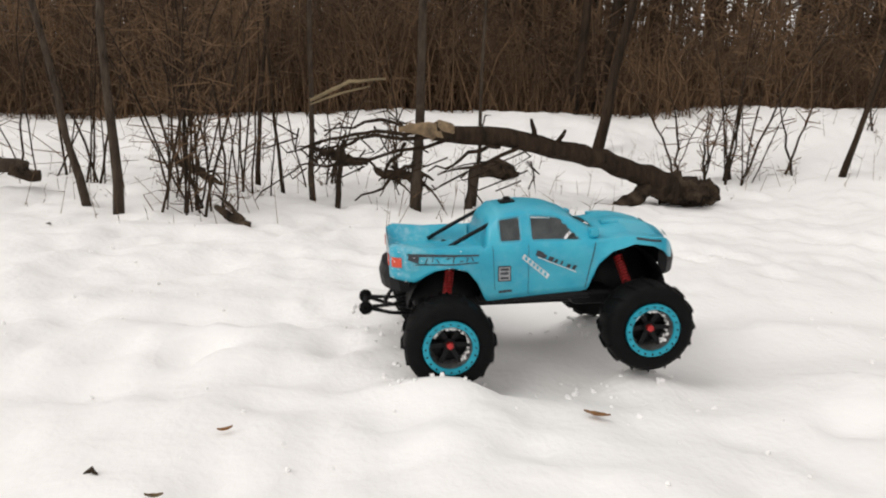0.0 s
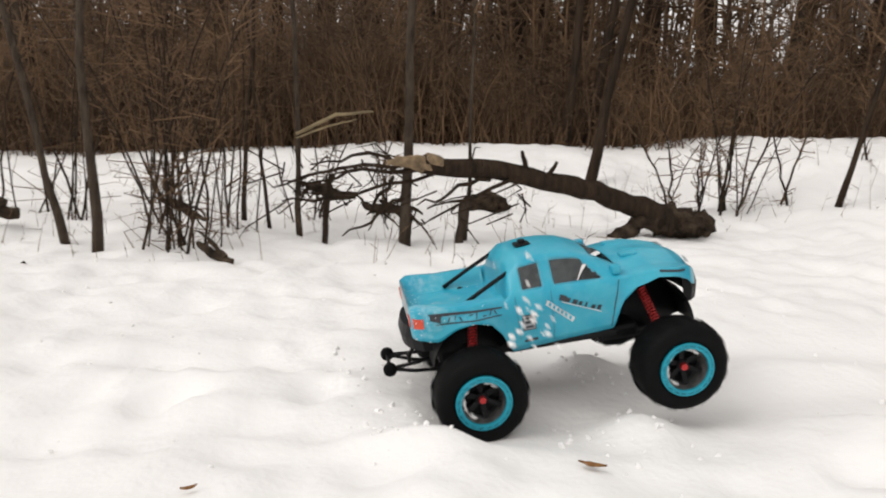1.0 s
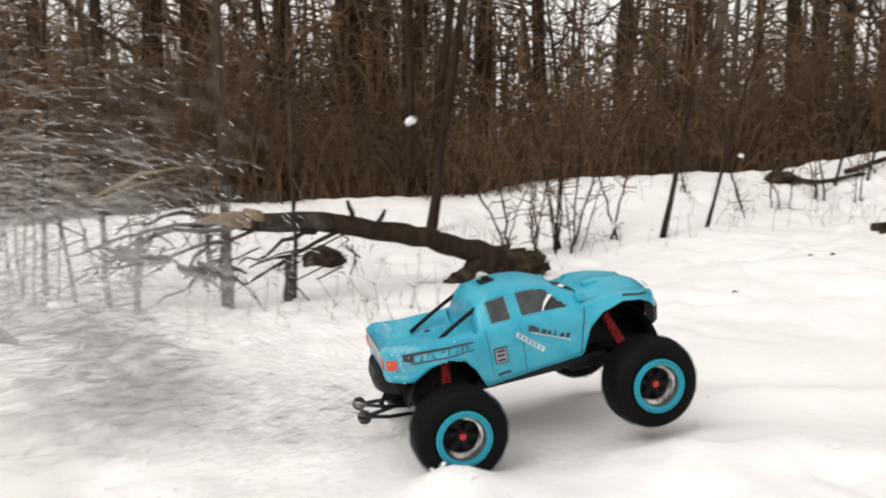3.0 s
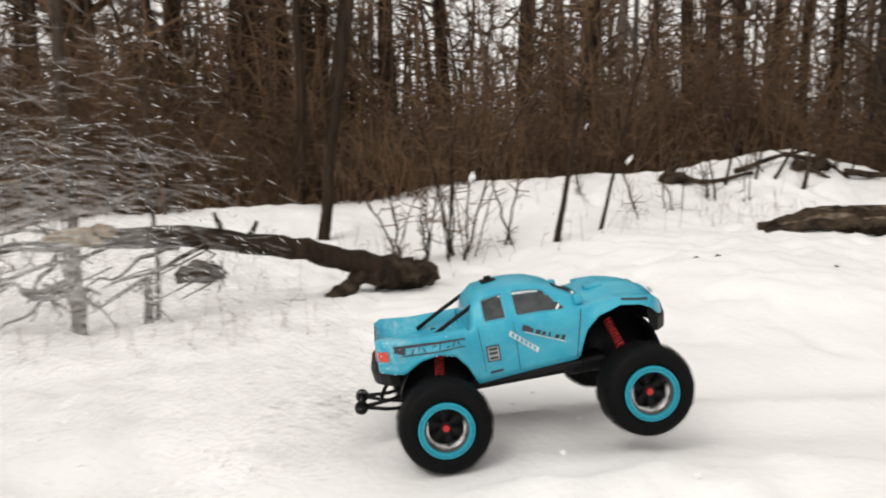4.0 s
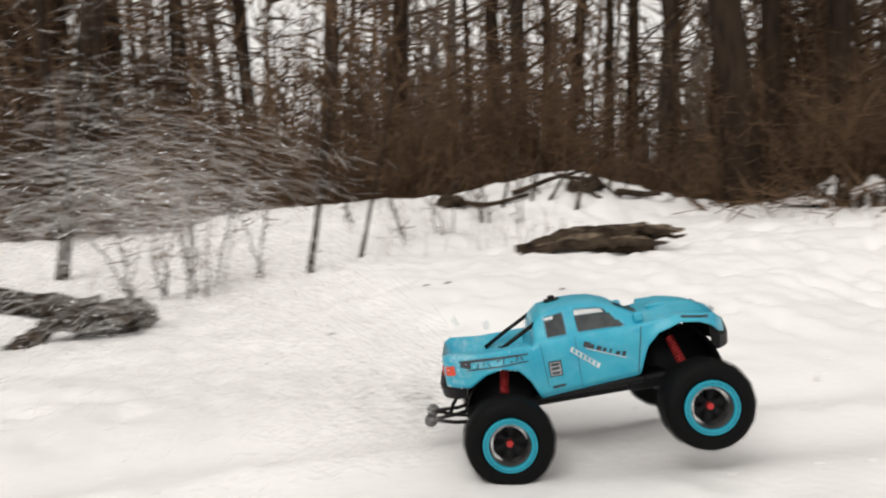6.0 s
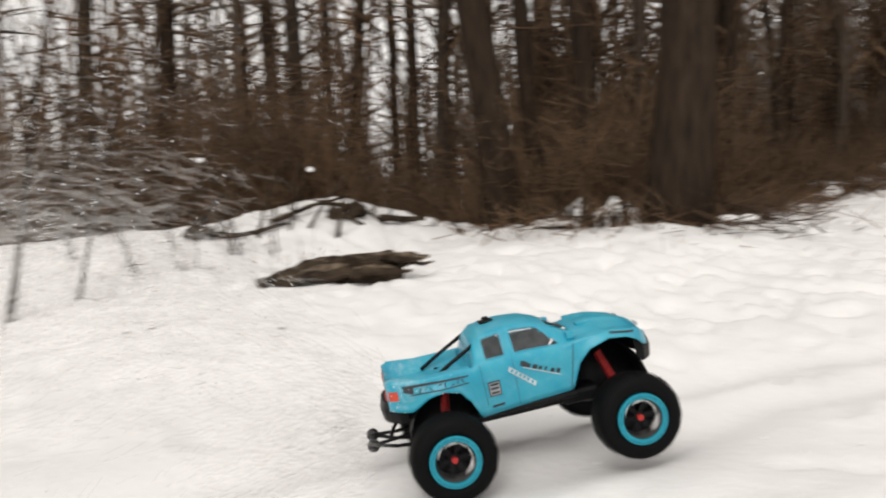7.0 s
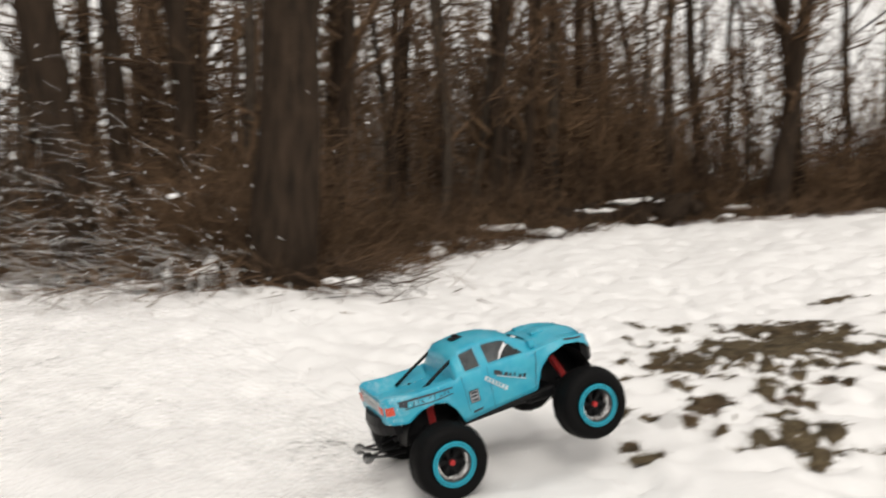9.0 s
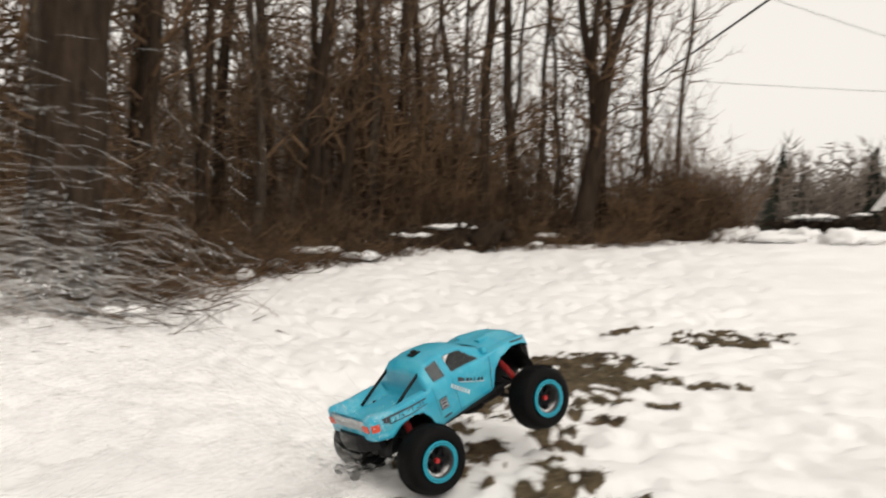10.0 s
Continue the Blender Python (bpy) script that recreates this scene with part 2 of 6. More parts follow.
def ground_z(x, y):
    """Height of the snow without its small lumps."""
    x, y = np.asarray(x, float), np.asarray(y, float)
    e = ss(1.8, 3.0, x)
    za = (0.02 + 0.28 * ss(-4.5, 1.3, x)) * (0.35 * ss(4.6, 6.0, y) + 0.65 * ss(6.0, 7.0, y))
    zb = 0.18 * ss(2.4, 3.7, y) + 0.29 * ss(4.8, 6.0, y) * (1 - 0.55 * ss(5.3, 6.3, x))
    z = za * (1 - e) + zb * e
    z = z * (1 - 0.8 * ss(6.2, 9.5, x)) + 0.2 * ss(4.5, 6.8, x) * ss(0.6, 3.2, y)
    z = z + 0.17 * np.exp(-((x - 5.15) / 0.7) ** 2 - ((y - 6.1) / 0.5) ** 2)
    z = z + 0.55 * ss(7.5, 12.3, x) + 0.22 * ss(10.5, 13.5, x)
    past = y - np.interp(x, EX, EY)
    z = z - 0.5 * ss(0.3, 3.0, past) - 1.2 * ss(24, 60, np.hypot(x, y))
    return z


def bumps(x, y):
    v = Vector((x, y, 0))
    soft = float((1 - ss(14.0, 18.0, x)) * ss(-4.5, -2.0, y) * ss(-6.0, -3.2, x))
    a = noise.noise(v * 1.1) * 0.035 + noise.noise(v * 3.1 + Vector((7, 3, 1))) * 0.026 * soft
    a -= max(0.0, noise.noise(v * 5.5 + Vector((1, 9, 4))) - 0.1) * 0.048 * soft
    fine = float((1 - ss(10.5, 12.5, x)) * ss(-1.3, -0.6, y) * ss(-2.9, -2.3, x))
    a += abs(noise.noise(v * 4.1 + Vector((5, 5, 2)))) * 0.018 * soft
    if fine > 0:
        a += (noise.noise(v * 9 + Vector((3, 3, 8))) * 0.014 + noise.noise(v * 17) * 0.006) * fine
        a += (max(0.0, noise.noise(v * 13 + Vector((4, 4, 4))) - 0.12) * 0.022 + noise.noise(v * 27) * 0.002) * fine
    pit = noise.noise(v * 4.2 + Vector((11, 2, 6))) - 0.32
    if pit > 0:
        a -= min(pit * 0.22, 0.028) * float(ss(3.2, 5.0, x) * (1 - 0.4 * ss(6.5, 9, x)))
    dent = noise.noise(v * 8.3 + Vector((2, 14, 9))) - 0.28
    if dent > 0:
        a -= min(dent * 0.16, 0.022) * float(ss(3.0, 4.5, x)) * fine
    return a


def snow_z(x, y):
    return float(ground_z(x, y)) + bumps(x, y)


def axis(lo, hi, step, far):
    a = list(np.arange(lo, hi, step))
    d, s = hi, step
    while d < far:
        a.append(d)
        s *= 1.13
        d += s
    d, s = lo, step
    while d > -far:
        s *= 1.13
        d -= s
        a.insert(0, d)
    return np.array(a)


gx, gy = axis(-2.6, 13.0, 0.033, 260), axis(-1.4, 7.4, 0.033, 260)
GX, GY = np.meshgrid(gx, gy)
GZ = ground_z(GX, GY)
for j in range(len(gy)):
    for i in range(len(gx)):
        if -12 < gx[i] < 30 and -6 < gy[j] < 14:
            GZ[j, i] += bumps(gx[i], gy[j])
# old ruts behind the truck
m = TRUCK_PATH[0][1]
for side in (-0.222, 0.222):
    a = m @ Vector((-0.3, side, 0))
    q = np.abs(GY - a.y - (GX - a.x) * 0.1)
    GZ -= 0.03 * np.exp(-(q / 0.07) ** 2) * (GX < a.x) * np.clip((a.x - GX) * 3, 0, 1) * (GX > -3)
# the snow gives way under the rear wheels
tt = [r[0] for r in TRUCK_PATH]
drop, wide = np.zeros_like(GZ), np.full_like(GZ, 9.0)
for t in np.arange(-0.0, 10.01, 0.1):
    i = min(len(tt) - 2, max(0, int(np.searchsorted(tt, t, side="right")) - 1))
    m = TRUCK_PATH[i][1].lerp(TRUCK_PATH[i + 1][1], (t - tt[i]) / (tt[i + 1] - tt[i]))
    for side in (-0.222, 0.222):
        p = m @ Vector((-0.24, side, 0))
        q = np.hypot(GX - p.x, GY - p.y)
        near = q < wide
        wide[near] = q[near]
        drop[near] = p.z - 0.108
GZ += np.minimum(drop + 0.035 - GZ, 0) * np.exp(-(wide / 0.6) ** 2) * 0.8
GZ += (drop - GZ) * np.exp(-(wide / 0.15) ** 2) * 0.95
# the rise on which the front wheels stand at the start
m = TRUCK_PATH[0][1]
for side in (-0.222, 0.222):
    p = m @ Vector((0.25, side, 0))
    q = np.hypot(GX - p.x, GY - p.y)
    GZ += np.maximum(p.z - 0.108 - GZ, 0) * np.exp(-(q / 0.1) ** 2) * 0.9
# the untrodden snow stands higher beside the wheel track
rim = np.interp(GX, [0.8, 1.46, 1.9, 2.6], [1.90, 1.84, 1.68, 1.41]) + 0.03 * np.sin(GX * 9) - GY
GZ += 0.05 * ss(0.03, 0.15, rim) * (1 - ss(0.5, 1.0, rim)) * ss(0.75, 1.1, GX) * (1 - ss(2.2, 2.7, GX))
# old footprints: a trodden hollow with a pushed-up rim
rnd = random.Random(77)
steps = [(rnd.uniform(3.9, 9.6), rnd.uniform(-1.2, 3.0), 1.0) for _ in range(230)] + [(rnd.gauss(5.4, 0.8), rnd.gauss(0.75, 0.45), 1.25) for _ in range(90)] + [(rnd.uniform(-1.4, 3.6), rnd.uniform(1.0, 3.3), 0.45) for _ in range(60)]
for x, y, deep in steps:
    i0, i1 = np.searchsorted(gx, [x - 0.3, x + 0.3])
    j0, j1 = np.searchsorted(gy, [y - 0.3, y + 0.3])
    if i1 <= i0 or j1 <= j0:
        continue
    dx, dy = GX[j0:j1, i0:i1] - x, GY[j0:j1, i0:i1] - y
    w = rnd.uniform(0, 3.14)
    u, v = dx * math.cos(w) + dy * math.sin(w), dy * math.cos(w) - dx * math.sin(w)
    q = np.hypot(u / rnd.uniform(0.06, 0.115), v / rnd.uniform(0.04, 0.065))
    keep = 1 - np.exp(-(wide[j0:j1, i0:i1] / 0.2) ** 2)
    GZ[j0:j1, i0:i1] += keep * deep * (rnd.uniform(0.005, 0.012) * np.exp(-((q - 1.35) / 0.4) ** 2) - rnd.uniform(0.018, 0.042) * np.exp(-q ** 4))
# snow heaped against the near rear wheel
m = TRUCK_PATH[0][1]
p = m @ Vector((-0.24, -0.315, 0))
GZ += 0.04 * np.exp(-((GX - p.x) / 0.17) ** 2 - ((GY - p.y) / 0.05) ** 2)
nx, ny = len(gx), len(gy)
gv = np.stack([GX.ravel(), GY.ravel(), GZ.ravel()], 1)
ii = (np.arange(ny - 1)[:, None] * nx + np.arange(nx - 1)[None]).ravel()
gf = np.stack([ii, ii + 1, ii + nx + 1, ii + nx], 1)


def surface_z(x, y):
    """Height of the finished snow surface."""
    i, j = int(np.clip(np.searchsorted(gx, x) - 1, 0, nx - 2)), int(np.clip(np.searchsorted(gy, y) - 1, 0, ny - 2))
    u, v = (x - gx[i]) / (gx[i + 1] - gx[i]), (y - gy[j]) / (gy[j + 1] - gy[j])
    return float((GZ[j, i] * (1 - u) + GZ[j, i + 1] * u) * (1 - v) + (GZ[j + 1, i] * (1 - u) + GZ[j + 1, i + 1] * u) * v)


ground = from_arrays("ground", gv, gf.tolist(), SNOW, smooth=True)
tagged(ground, "trampled white snow field with soft lumps and wheel ruts", "snow", kind="structure")


def at_time(t, px, depth):
    """Plan point seen from the path's row at time t, at a sideways fraction px of the picture and a distance."""
    m = [r[1] for r in PATH if abs(r[0] - t) < 0.01][0]
    half = math.tan(cam.data.angle / 2)
    w = m.to_3x3() @ Vector((px * half, 0, -1))
    w.z = 0
    w.normalize()
    return m.translation.x + w.x * depth, m.translation.y + w.y * depth


# ---- trees ----
def limb_sticks(rnd, base, tip, r, out, level):
    """Adds a crooked limb and its twigs to out."""
    n = 4 if level else 2
    pts = [Vector(base)]
    d = Vector(tip) - Vector(base)
    for i in range(1, n + 1):
        w = d.length * 0.07
        pts.append(Vector(base) + d * (i / n) + Vector((rnd.uniform(-w, w), rnd.uniform(-w, w), rnd.uniform(-w, w) * 0.6)))
    for i in range(n):
        out.append((pts[i], pts[i + 1], r * (1 - i / n * 0.75), r * (1 - (i + 1) / n * 0.75)))
    if level:
        for _ in range(rnd.randint(4, 6)):
            i = rnd.randint(1, n)
            p = pts[i] if i == n else pts[i].lerp(pts[i + 1] if i + 1 <= n else pts[i], rnd.random())
            q = d.normalized() + Vector((rnd.uniform(-1, 1), rnd.uniform(-1, 1), rnd.uniform(-0.4, 0.9)))
            limb_sticks(rnd, p, p + q.normalized() * d.length * rnd.uniform(0.25, 0.55), r * 0.45, out, level - 1)


def tree(x, y, dia, height, lean=(0, 0), seed=0, low=0.25, limbs=11, mat=None, label="", group="bare trees of the wood", sides=9, crook=0.03):
    rnd = random.Random(seed)
    z = float(ground_z(x, y))
    top = new("tree")
    top.location = (x, y, z)
    bm = bmesh.new()
    n = 12
    pts, rad = [], []
    bend = (rnd.uniform(-1, 1) * 0.02 * height, rnd.uniform(-1, 1) * 0.02 * height)
    wx, wy = 0.0, 0.0
    for i in range(n + 1):
        f = (i / n) ** 1.3
        h = f * height - (0.15 if i == 0 else 0)
        k = math.sin(f * 3.1 + seed) * dia * 0.25
        if i:
            wx, wy = wx + rnd.gauss(0, crook) * height / n, wy + rnd.gauss(0, crook) * height / n
        pts.append((lean[0] * h + bend[0] * f * f + k + wx, lean[1] * h + bend[1] * f * f + k * 0.5 + wy, h))
        rad.append(dia / 2 * (1 - 0.72 * f) * (1.35 if i == 0 else 1.12 if i == 1 else 1) * rnd.uniform(0.95, 1.05))
    tube(bm, pts, rad, sides, True, 0.07, rnd)
    part("trunk", bm, mat or BARK, top, smooth=True)
    out = []
    for _ in range(limbs):
        f = rnd.uniform(low, 0.95)
        i = min(n - 1, int(f ** (1 / 1.3) * n))
        p = Vector(pts[i]).lerp(Vector(pts[i + 1]), rnd.random())
        w = rnd.uniform(0, 6.283)
        ln = rnd.uniform(0.5, 1.0) * min(1.3, 0.26 * height) * (1.15 - f * 0.6)
        up = rnd.uniform(0.4, 1.7)
        q = Vector((math.cos(w), math.sin(w), up)).normalized() * ln
        limb_sticks(rnd, p, p + q, max(0.007, rad[i] * 0.34), out, 2 if height > 5 else 1)
    if out:
        stick_mesh("crown", [o[0] for o in out], [o[1] for o in out], [o[2] for o in out], [o[3] for o in out], TWIG, top)
    tagged(top, label or "bare dark-barked tree at the edge of the wood", "tree", group)
    return top


# slim trunks on the near bank
tree(-1.64, 3.52, 0.036, 3.2, (-0.23, 0.05), 1, 0.3, 8, BARK_GREY, "slim bare sapling leaning out of the snow", sides=7)
tree(-1.46, 3.42, 0.043, 3.4, (-0.04, 0.04), 2, 0.3, 9, BARK_GREY, "slim grey bare sapling standing in snow", sides=7)
tree(-0.66, 4.06, 0.03, 3.2, (-0.05, 0.03), 3, 0.3, 9, BARK_GREY, "slim grey bare sapling standing in snow", sides=7)
tree(-0.10, 3.92, 0.05, 4.2, (-0.02, 0.02), 4, 0.25, 10, BARK_GREY, "grey bare young tree beside the broken log", sides=8)
tree(0.20, 4.05, 0.022, 3.0, (0.0, 0.02), 5, 0.3, 7, BARK_GREY, "thin bare sapling beside a stub in snow", sides=6)
tree(1.26, 6.07, 0.075, 6.5, (0.16, 0.02), 6, 0.2, 12, BARK, "dark bare tree leaning behind the fallen log")
tree(1.20, 7.2, 0.09, 6.5, (0.03, 0.02), 7, 0.2, 12, BARK, "slim dark bare tree behind the snow bank")
tree(1.42, 7.4, 0.10, 6.5, (0.16, 0.02), 8, 0.2, 12, BARK, "slim dark bare tree leaning behind the snow bank")
tree(2.57, 4.85, 0.04, 2.6, (0.22, 0.05), 9, 0.3, 7, BARK, "thin dark sapling leaning out of the snow", sides=6)
tree(2.95, 4.95, 0.026, 1.9, (0.3, 0.05), 10, 0.3, 6, BARK, "thin dark sapling leaning out of the snow", sides=6)
tree(-1.0, 4.3, 0.03, 2.8, (0.02, 0.02), 11, 0.3, 7, BARK, "thin dark sapling standing in snow", sides=6)
tree(-0.85, 4.2, 0.022, 2.2, (-0.12, 0.02), 12, 0.3, 6, BARK, "thin dark sapling standing in snow", sides=6)
# the two great trunks by the corner of the wood
tree(6.35, 4.85, 0.3, 11, (-0.085, 0.09), 21, 0.2, 16, BARK, "thick dark old trunk at the corner of the wood", sides=12)
tree(7.3, 5.3, 0.19, 10, (-0.03, 0.02), 23, 0.2, 14, BARK, "dark trunk beside the thick old ones", sides=10)
tree(7.35, 4.75, 0.2, 10, (0.0, 0.02), 24, 0.2, 14, BARK, "dark trunk beside the thick old ones", sides=10)
tree(7.9, 4.6, 0.12, 9, (0.05, -0.04), 25, 0.2, 14, BARK_GREY, "slim grey trunk beside the thick old ones", sides=9)
tree(6.75, 3.5, 0.44, 11, (0.09, -0.06), 22, 0.2, 16, BARK, "thick dark old trunk leaning at the corner of the wood", sides=12)

# trunks of the wood: time of the path, place across the picture, distance, thickness, lean
WEST_WOOD = [
    (0.0, -0.86, 9.0, 0.22, -0.06), (0.0, -0.77, 12, 0.25, 0.0), (0.0, -0.60, 10.5, 0.16, 0.05), (0.0, -0.48, 12, 0.22, 0.0), (0.0, -0.36, 9.5, 0.14, 0.03),
    (0.0, -0.25, 10.5, 0.3, 0.02), (0.0, -0.16, 11.0, 0.3, -0.02), (0.0, -0.02, 12.5, 0.24, 0.0), (0.0, 0.12, 11, 0.3, 0.05), (0.0, 0.25, 12, 0.24, 0.03),
    (4.5, -0.93, 10.0, 0.42, 0.02), (4.5, -0.87, 11.5, 0.26, -0.03), (4.5, -0.69, 12.0, 0.2, -0.1), (4.5, -0.57, 10.5, 0.3, 0.0), (4.5, -0.49, 11, 0.34, 0.0),
    (4.5, -0.39, 12.0, 0.28, 0.02), (4.5, -0.22, 10.5, 0.27, 0.02), (4.5, -0.08, 11.5, 0.24, -0.02), (4.5, 0.085, 11.0, 0.26, 0.01), (4.5, 0.20, 11.5, 0.28, 0.06),
]
CORNER_WOOD = [
    (4.5, 0.36, 13.0, 0.14, 0.0), (4.5, 0.48, 12.0, 0.28, 0.0), (4.5, 0.59, 12.0, 0.22, 0.1), (4.5, 0.75, 12.5, 0.22, 0.03), (4.5, 0.83, 11.0, 0.25, 0.06), (4.5, 0.97, 11.5, 0.22, 0.0),
    (6.5, -0.09, 11.5, 0.24, 0.02), (6.5, 0.03, 12.5, 0.18, 0.03), (6.5, 0.17, 14, 0.2, 0.0), (6.5, 0.51, 10.5, 0.34, 0.02), (6.5, 0.62, 11.5, 0.3, -0.02), (6.5, 0.95, 9.5, 0.2, 0.05),
    (7.5, 0.52, 12.0, 0.2, 0.05), (7.5, 0.64, 13.0, 0.22, -0.03), (7.5, 0.74, 12.0, 0.2, 0.1), (7.5, 0.88, 14, 0.24, 0.02), (7.5, 0.97, 16, 0.24, 0.05),
]
EAST_WOOD = [
    (9.0, -0.54, 8.6, 0.17, 0.0), (9.0, -0.25, 8.2, 0.12, 0.05), (9.0, 0.05, 9.2, 0.12, 0.1), (9.0, 0.19, 9.4, 0.16, 0.03), (9.0, 0.33, 10.2, 0.14, 0.05), (9.0, -0.1, 9.5, 0.1, -0.04),
    (10.0, -0.70, 6.6, 0.2, 0.12), (10.0, -0.55, 8.2, 0.12, 0.02), (10.0, -0.42, 8.6, 0.12, -0.02), (10.0, -0.31, 9.0, 0.17, 0.16), (10.0, -0.26, 9.2, 0.11, -0.03), (10.0, -0.16, 9.6, 0.15, 0.02), (10.0, -0.1, 10.2, 0.09, 0.04),
    (10.0, -0.03, 10.3, 0.14, -0.05), (10.0, 0.0, 9.6, 0.08, 0.1), (10.0, 0.04, 10.8, 0.1, -0.03), (10.0, 0.12, 9.7, 0.07, 0.06), (10.0, 0.26, 10.6, 0.08, -0.05), (10.0, 0.08, 10.0, 0.16, 0.05), (10.0, 0.17, 10.3, 0.17, 0.0), (10.0, 0.22, 10.8, 0.1, 0.06), (10.0, 0.37, 10.4, 0.13, 0.03), (10.0, 0.44, 10.9, 0.12, 0.03), (10.0, 0.51, 11.2, 0.08, 0.05),
]
for i, (t, px, d, dia, lean) in enumerate(WEST_WOOD + CORNER_WOOD + EAST_WOOD):
    x, y = at_time(t, px, d)
    while y - np.interp(x, EX, EY) < 0.7 and d < 40:
        d += 0.5
        x, y = at_time(t, px, d)
    m = [r[1] for r in PATH if abs(r[0] - t) < 0.01][0]
    right = m.to_3x3() @ Vector((1, 0, 0))
    east = i >= len(WEST_WOOD + CORNER_WOOD)
    tree(x, y, dia, 7.0 if east else 9.5, (right.x * lean, right.y * lean), 100 + i, 0.1 if east else 0.12, 18 if east else 19, BARK if i % 3 else BARK_GREY,
         "tall bare trunk among brown brush in the wood" if i % 3 else "tall bare grey trunk among brown brush in the wood", crook=0.06 if east else 0.03)

# the forked tree near the wood's end
x, y = at_time(10.0, 0.315, 9.9)
forked = tree(x, y, 0.3, 2.6, (0.02, -0.12), 90, 0.4, 8, BARK, "thick bare tree that forks low near the wood's end", sides=11)
for i, (dx, dy, h, r) in enumerate(((0.15, 0.35, 3.6, 0.075), (0.1, -0.75, 3.4, 0.085), (-0.3, -0.2, 4.0, 0.06))):
    rnd = random.Random(95 + i)
    P = [Vector((0.03, -0.16, 1.3))] + [Vector((0.03 + dx * f + rnd.gauss(0, 0.04), -0.16 + dy * f + rnd.gauss(0, 0.05), 1.3 + h * f)) for f in (0.2, 0.4, 0.6, 0.8, 1.0)]
    part("fork", tube(bmesh.new(), P, [r, r * 0.9, r * 0.75, r * 0.6, r * 0.45, r * 0.3], 9, True, 0.08, rnd), BARK, forked, smooth=True)
    out = []
    for k in range(16):
        f = rnd.randint(1, 5)
        w = rnd.uniform(0, 6.283)
        limb_sticks(rnd, P[f], P[f] + Vector((math.cos(w), math.sin(w), rnd.uniform(0.2, 1.2))) * rnd.uniform(0.5, 1.1), r * 0.3, out, 2)
    stick_mesh("crown", [o[0] for o in out], [o[1] for o in out], [o[2] for o in out], [o[3] for o in out], TWIG, forked)


# ---- brush of the wood ----
def brush(name, seed, count, along, depth, height, radius, mat, twigs, label, spread=0.35, reach=(0.15, 0.45)):
    """Leaning stems with side twigs, set behind the edge of the wood between two stations of it."""
    rng = np.random.default_rng(seed)
    seg = np.hypot(np.diff(EX), np.diff(EY))
    cum = np.concatenate([[0], np.cumsum(seg)])
    s0, s1 = (np.interp(a, EX, cum) for a in along)
    s = rng.uniform(s0, s1, count)
    bx, by = np.interp(s, cum, EX), np.interp(s, cum, EY)
    tx, ty = np.gradient(EX, cum), np.gradient(EY, cum)
    nxs, nys = -np.interp(s, cum, ty), np.interp(s, cum, tx)
    nl = np.hypot(nxs, nys) + 1e-6
    d = depth[0] + (depth[1] - depth[0]) * rng.random(count) ** 1.3
    bx, by = bx + nxs / nl * d, by + nys / nl * d
    # the wood thins out behind the corner
    thin = (bx > 7.5) & (by > 0.55 * bx + 1.2) & (by < 1.35 * bx + 0.5) & (np.hypot(bx - 1, by) > 11)
    if name in ("saplings", "far_woods"):
        gone = thin & (rng.random(count) < 0.5)
        bx[gone], by[gone] = bx[gone] * 0.2 - 30, by[gone] + 25
    clump = 0.65 + 0.5 * np.sin(s * 1.7 + seed) * np.sin(s * 0.63 + 1) + 0.15 * np.sin(s * 5.1)
    h = rng.uniform(height[0], height[1], count) * np.clip(clump, 0.45, 1.25)
    base = np.stack([bx, by, ground_z(bx, by) - 0.1], 1)
    lean = rng.normal(0, spread, (count, 2))
    mid = base + np.stack([lean[:, 0] * h * 0.45, lean[:, 1] * h * 0.45, h * 0.55], 1)
    bend = rng.normal(0, spread, (count, 2))
    tip = mid + np.stack([(lean[:, 0] + bend[:, 0]) * h * 0.5, (lean[:, 1] + bend[:, 1]) * h * 0.5, h * 0.45], 1)
    r = rng.uniform(radius[0], radius[1], count)
    P0, P1, R0, R1 = [base, mid], [mid, tip], [r, r * 0.7], [r * 0.7, r * 0.3]
    for _ in range(twigs):
        f = rng.random((count, 1))
        lowhalf = rng.random((count, 1)) < 0.5
        p = np.where(lowhalf, base + (mid - base) * (0.3 + 0.7 * f), mid + (tip - mid) * f)
        v = rng.normal(0, 1, (count, 3))
        v[:, 2] = np.abs(v[:, 2]) * 0.7
        q = p + v / np.linalg.norm(v, axis=1)[:, None] * (h * rng.uniform(reach[0], reach[1], count))[:, None]
        P0.append(p)
        P1.append(q)
        R0.append(r * 0.68)
        R1.append(r * 0.2)
    ob = stick_mesh(name, np.concatenate(P0), np.concatenate(P1), np.concatenate(R0), np.concatenate(R1), mat)
    return tagged(ob, label, "brush", kind="stuff")


brush("thicket", 1, 6000, (-9, 5.6), (0.1, 2.6), (0.9, 1.75), (0.004, 0.009), TWIG, 4, "dense brown leafless brush behind the snow bank")
brush("thicket", 2, 4200, (5.2, 9.8), (0.25, 2.8), (0.5, 1.6), (0.004, 0.009), TWIG, 4, "dense brown leafless brush at the corner of the wood")
brush("thicket", 3, 3400, (9.4, 13.2), (0.15, 2.4), (0.45, 1.25), (0.0035, 0.008), TWIG, 5, "dense brown leafless brush along the far edge of the wood")
brush("thicket", 9, 2500, (-12, 1.5), (0.3, 4.0), (1.4, 3.2), (0.004, 0.01), TWIG, 5, "tall tangled brown brush behind the saplings")
brush("thicket", 10, 1300, (11.4, 13.1), (0.3, 3.0), (1.0, 3.0), (0.004, 0.01), TWIG, 8, "tall russet brush where the wood ends", spread=0.2, reach=(0.08, 0.24))
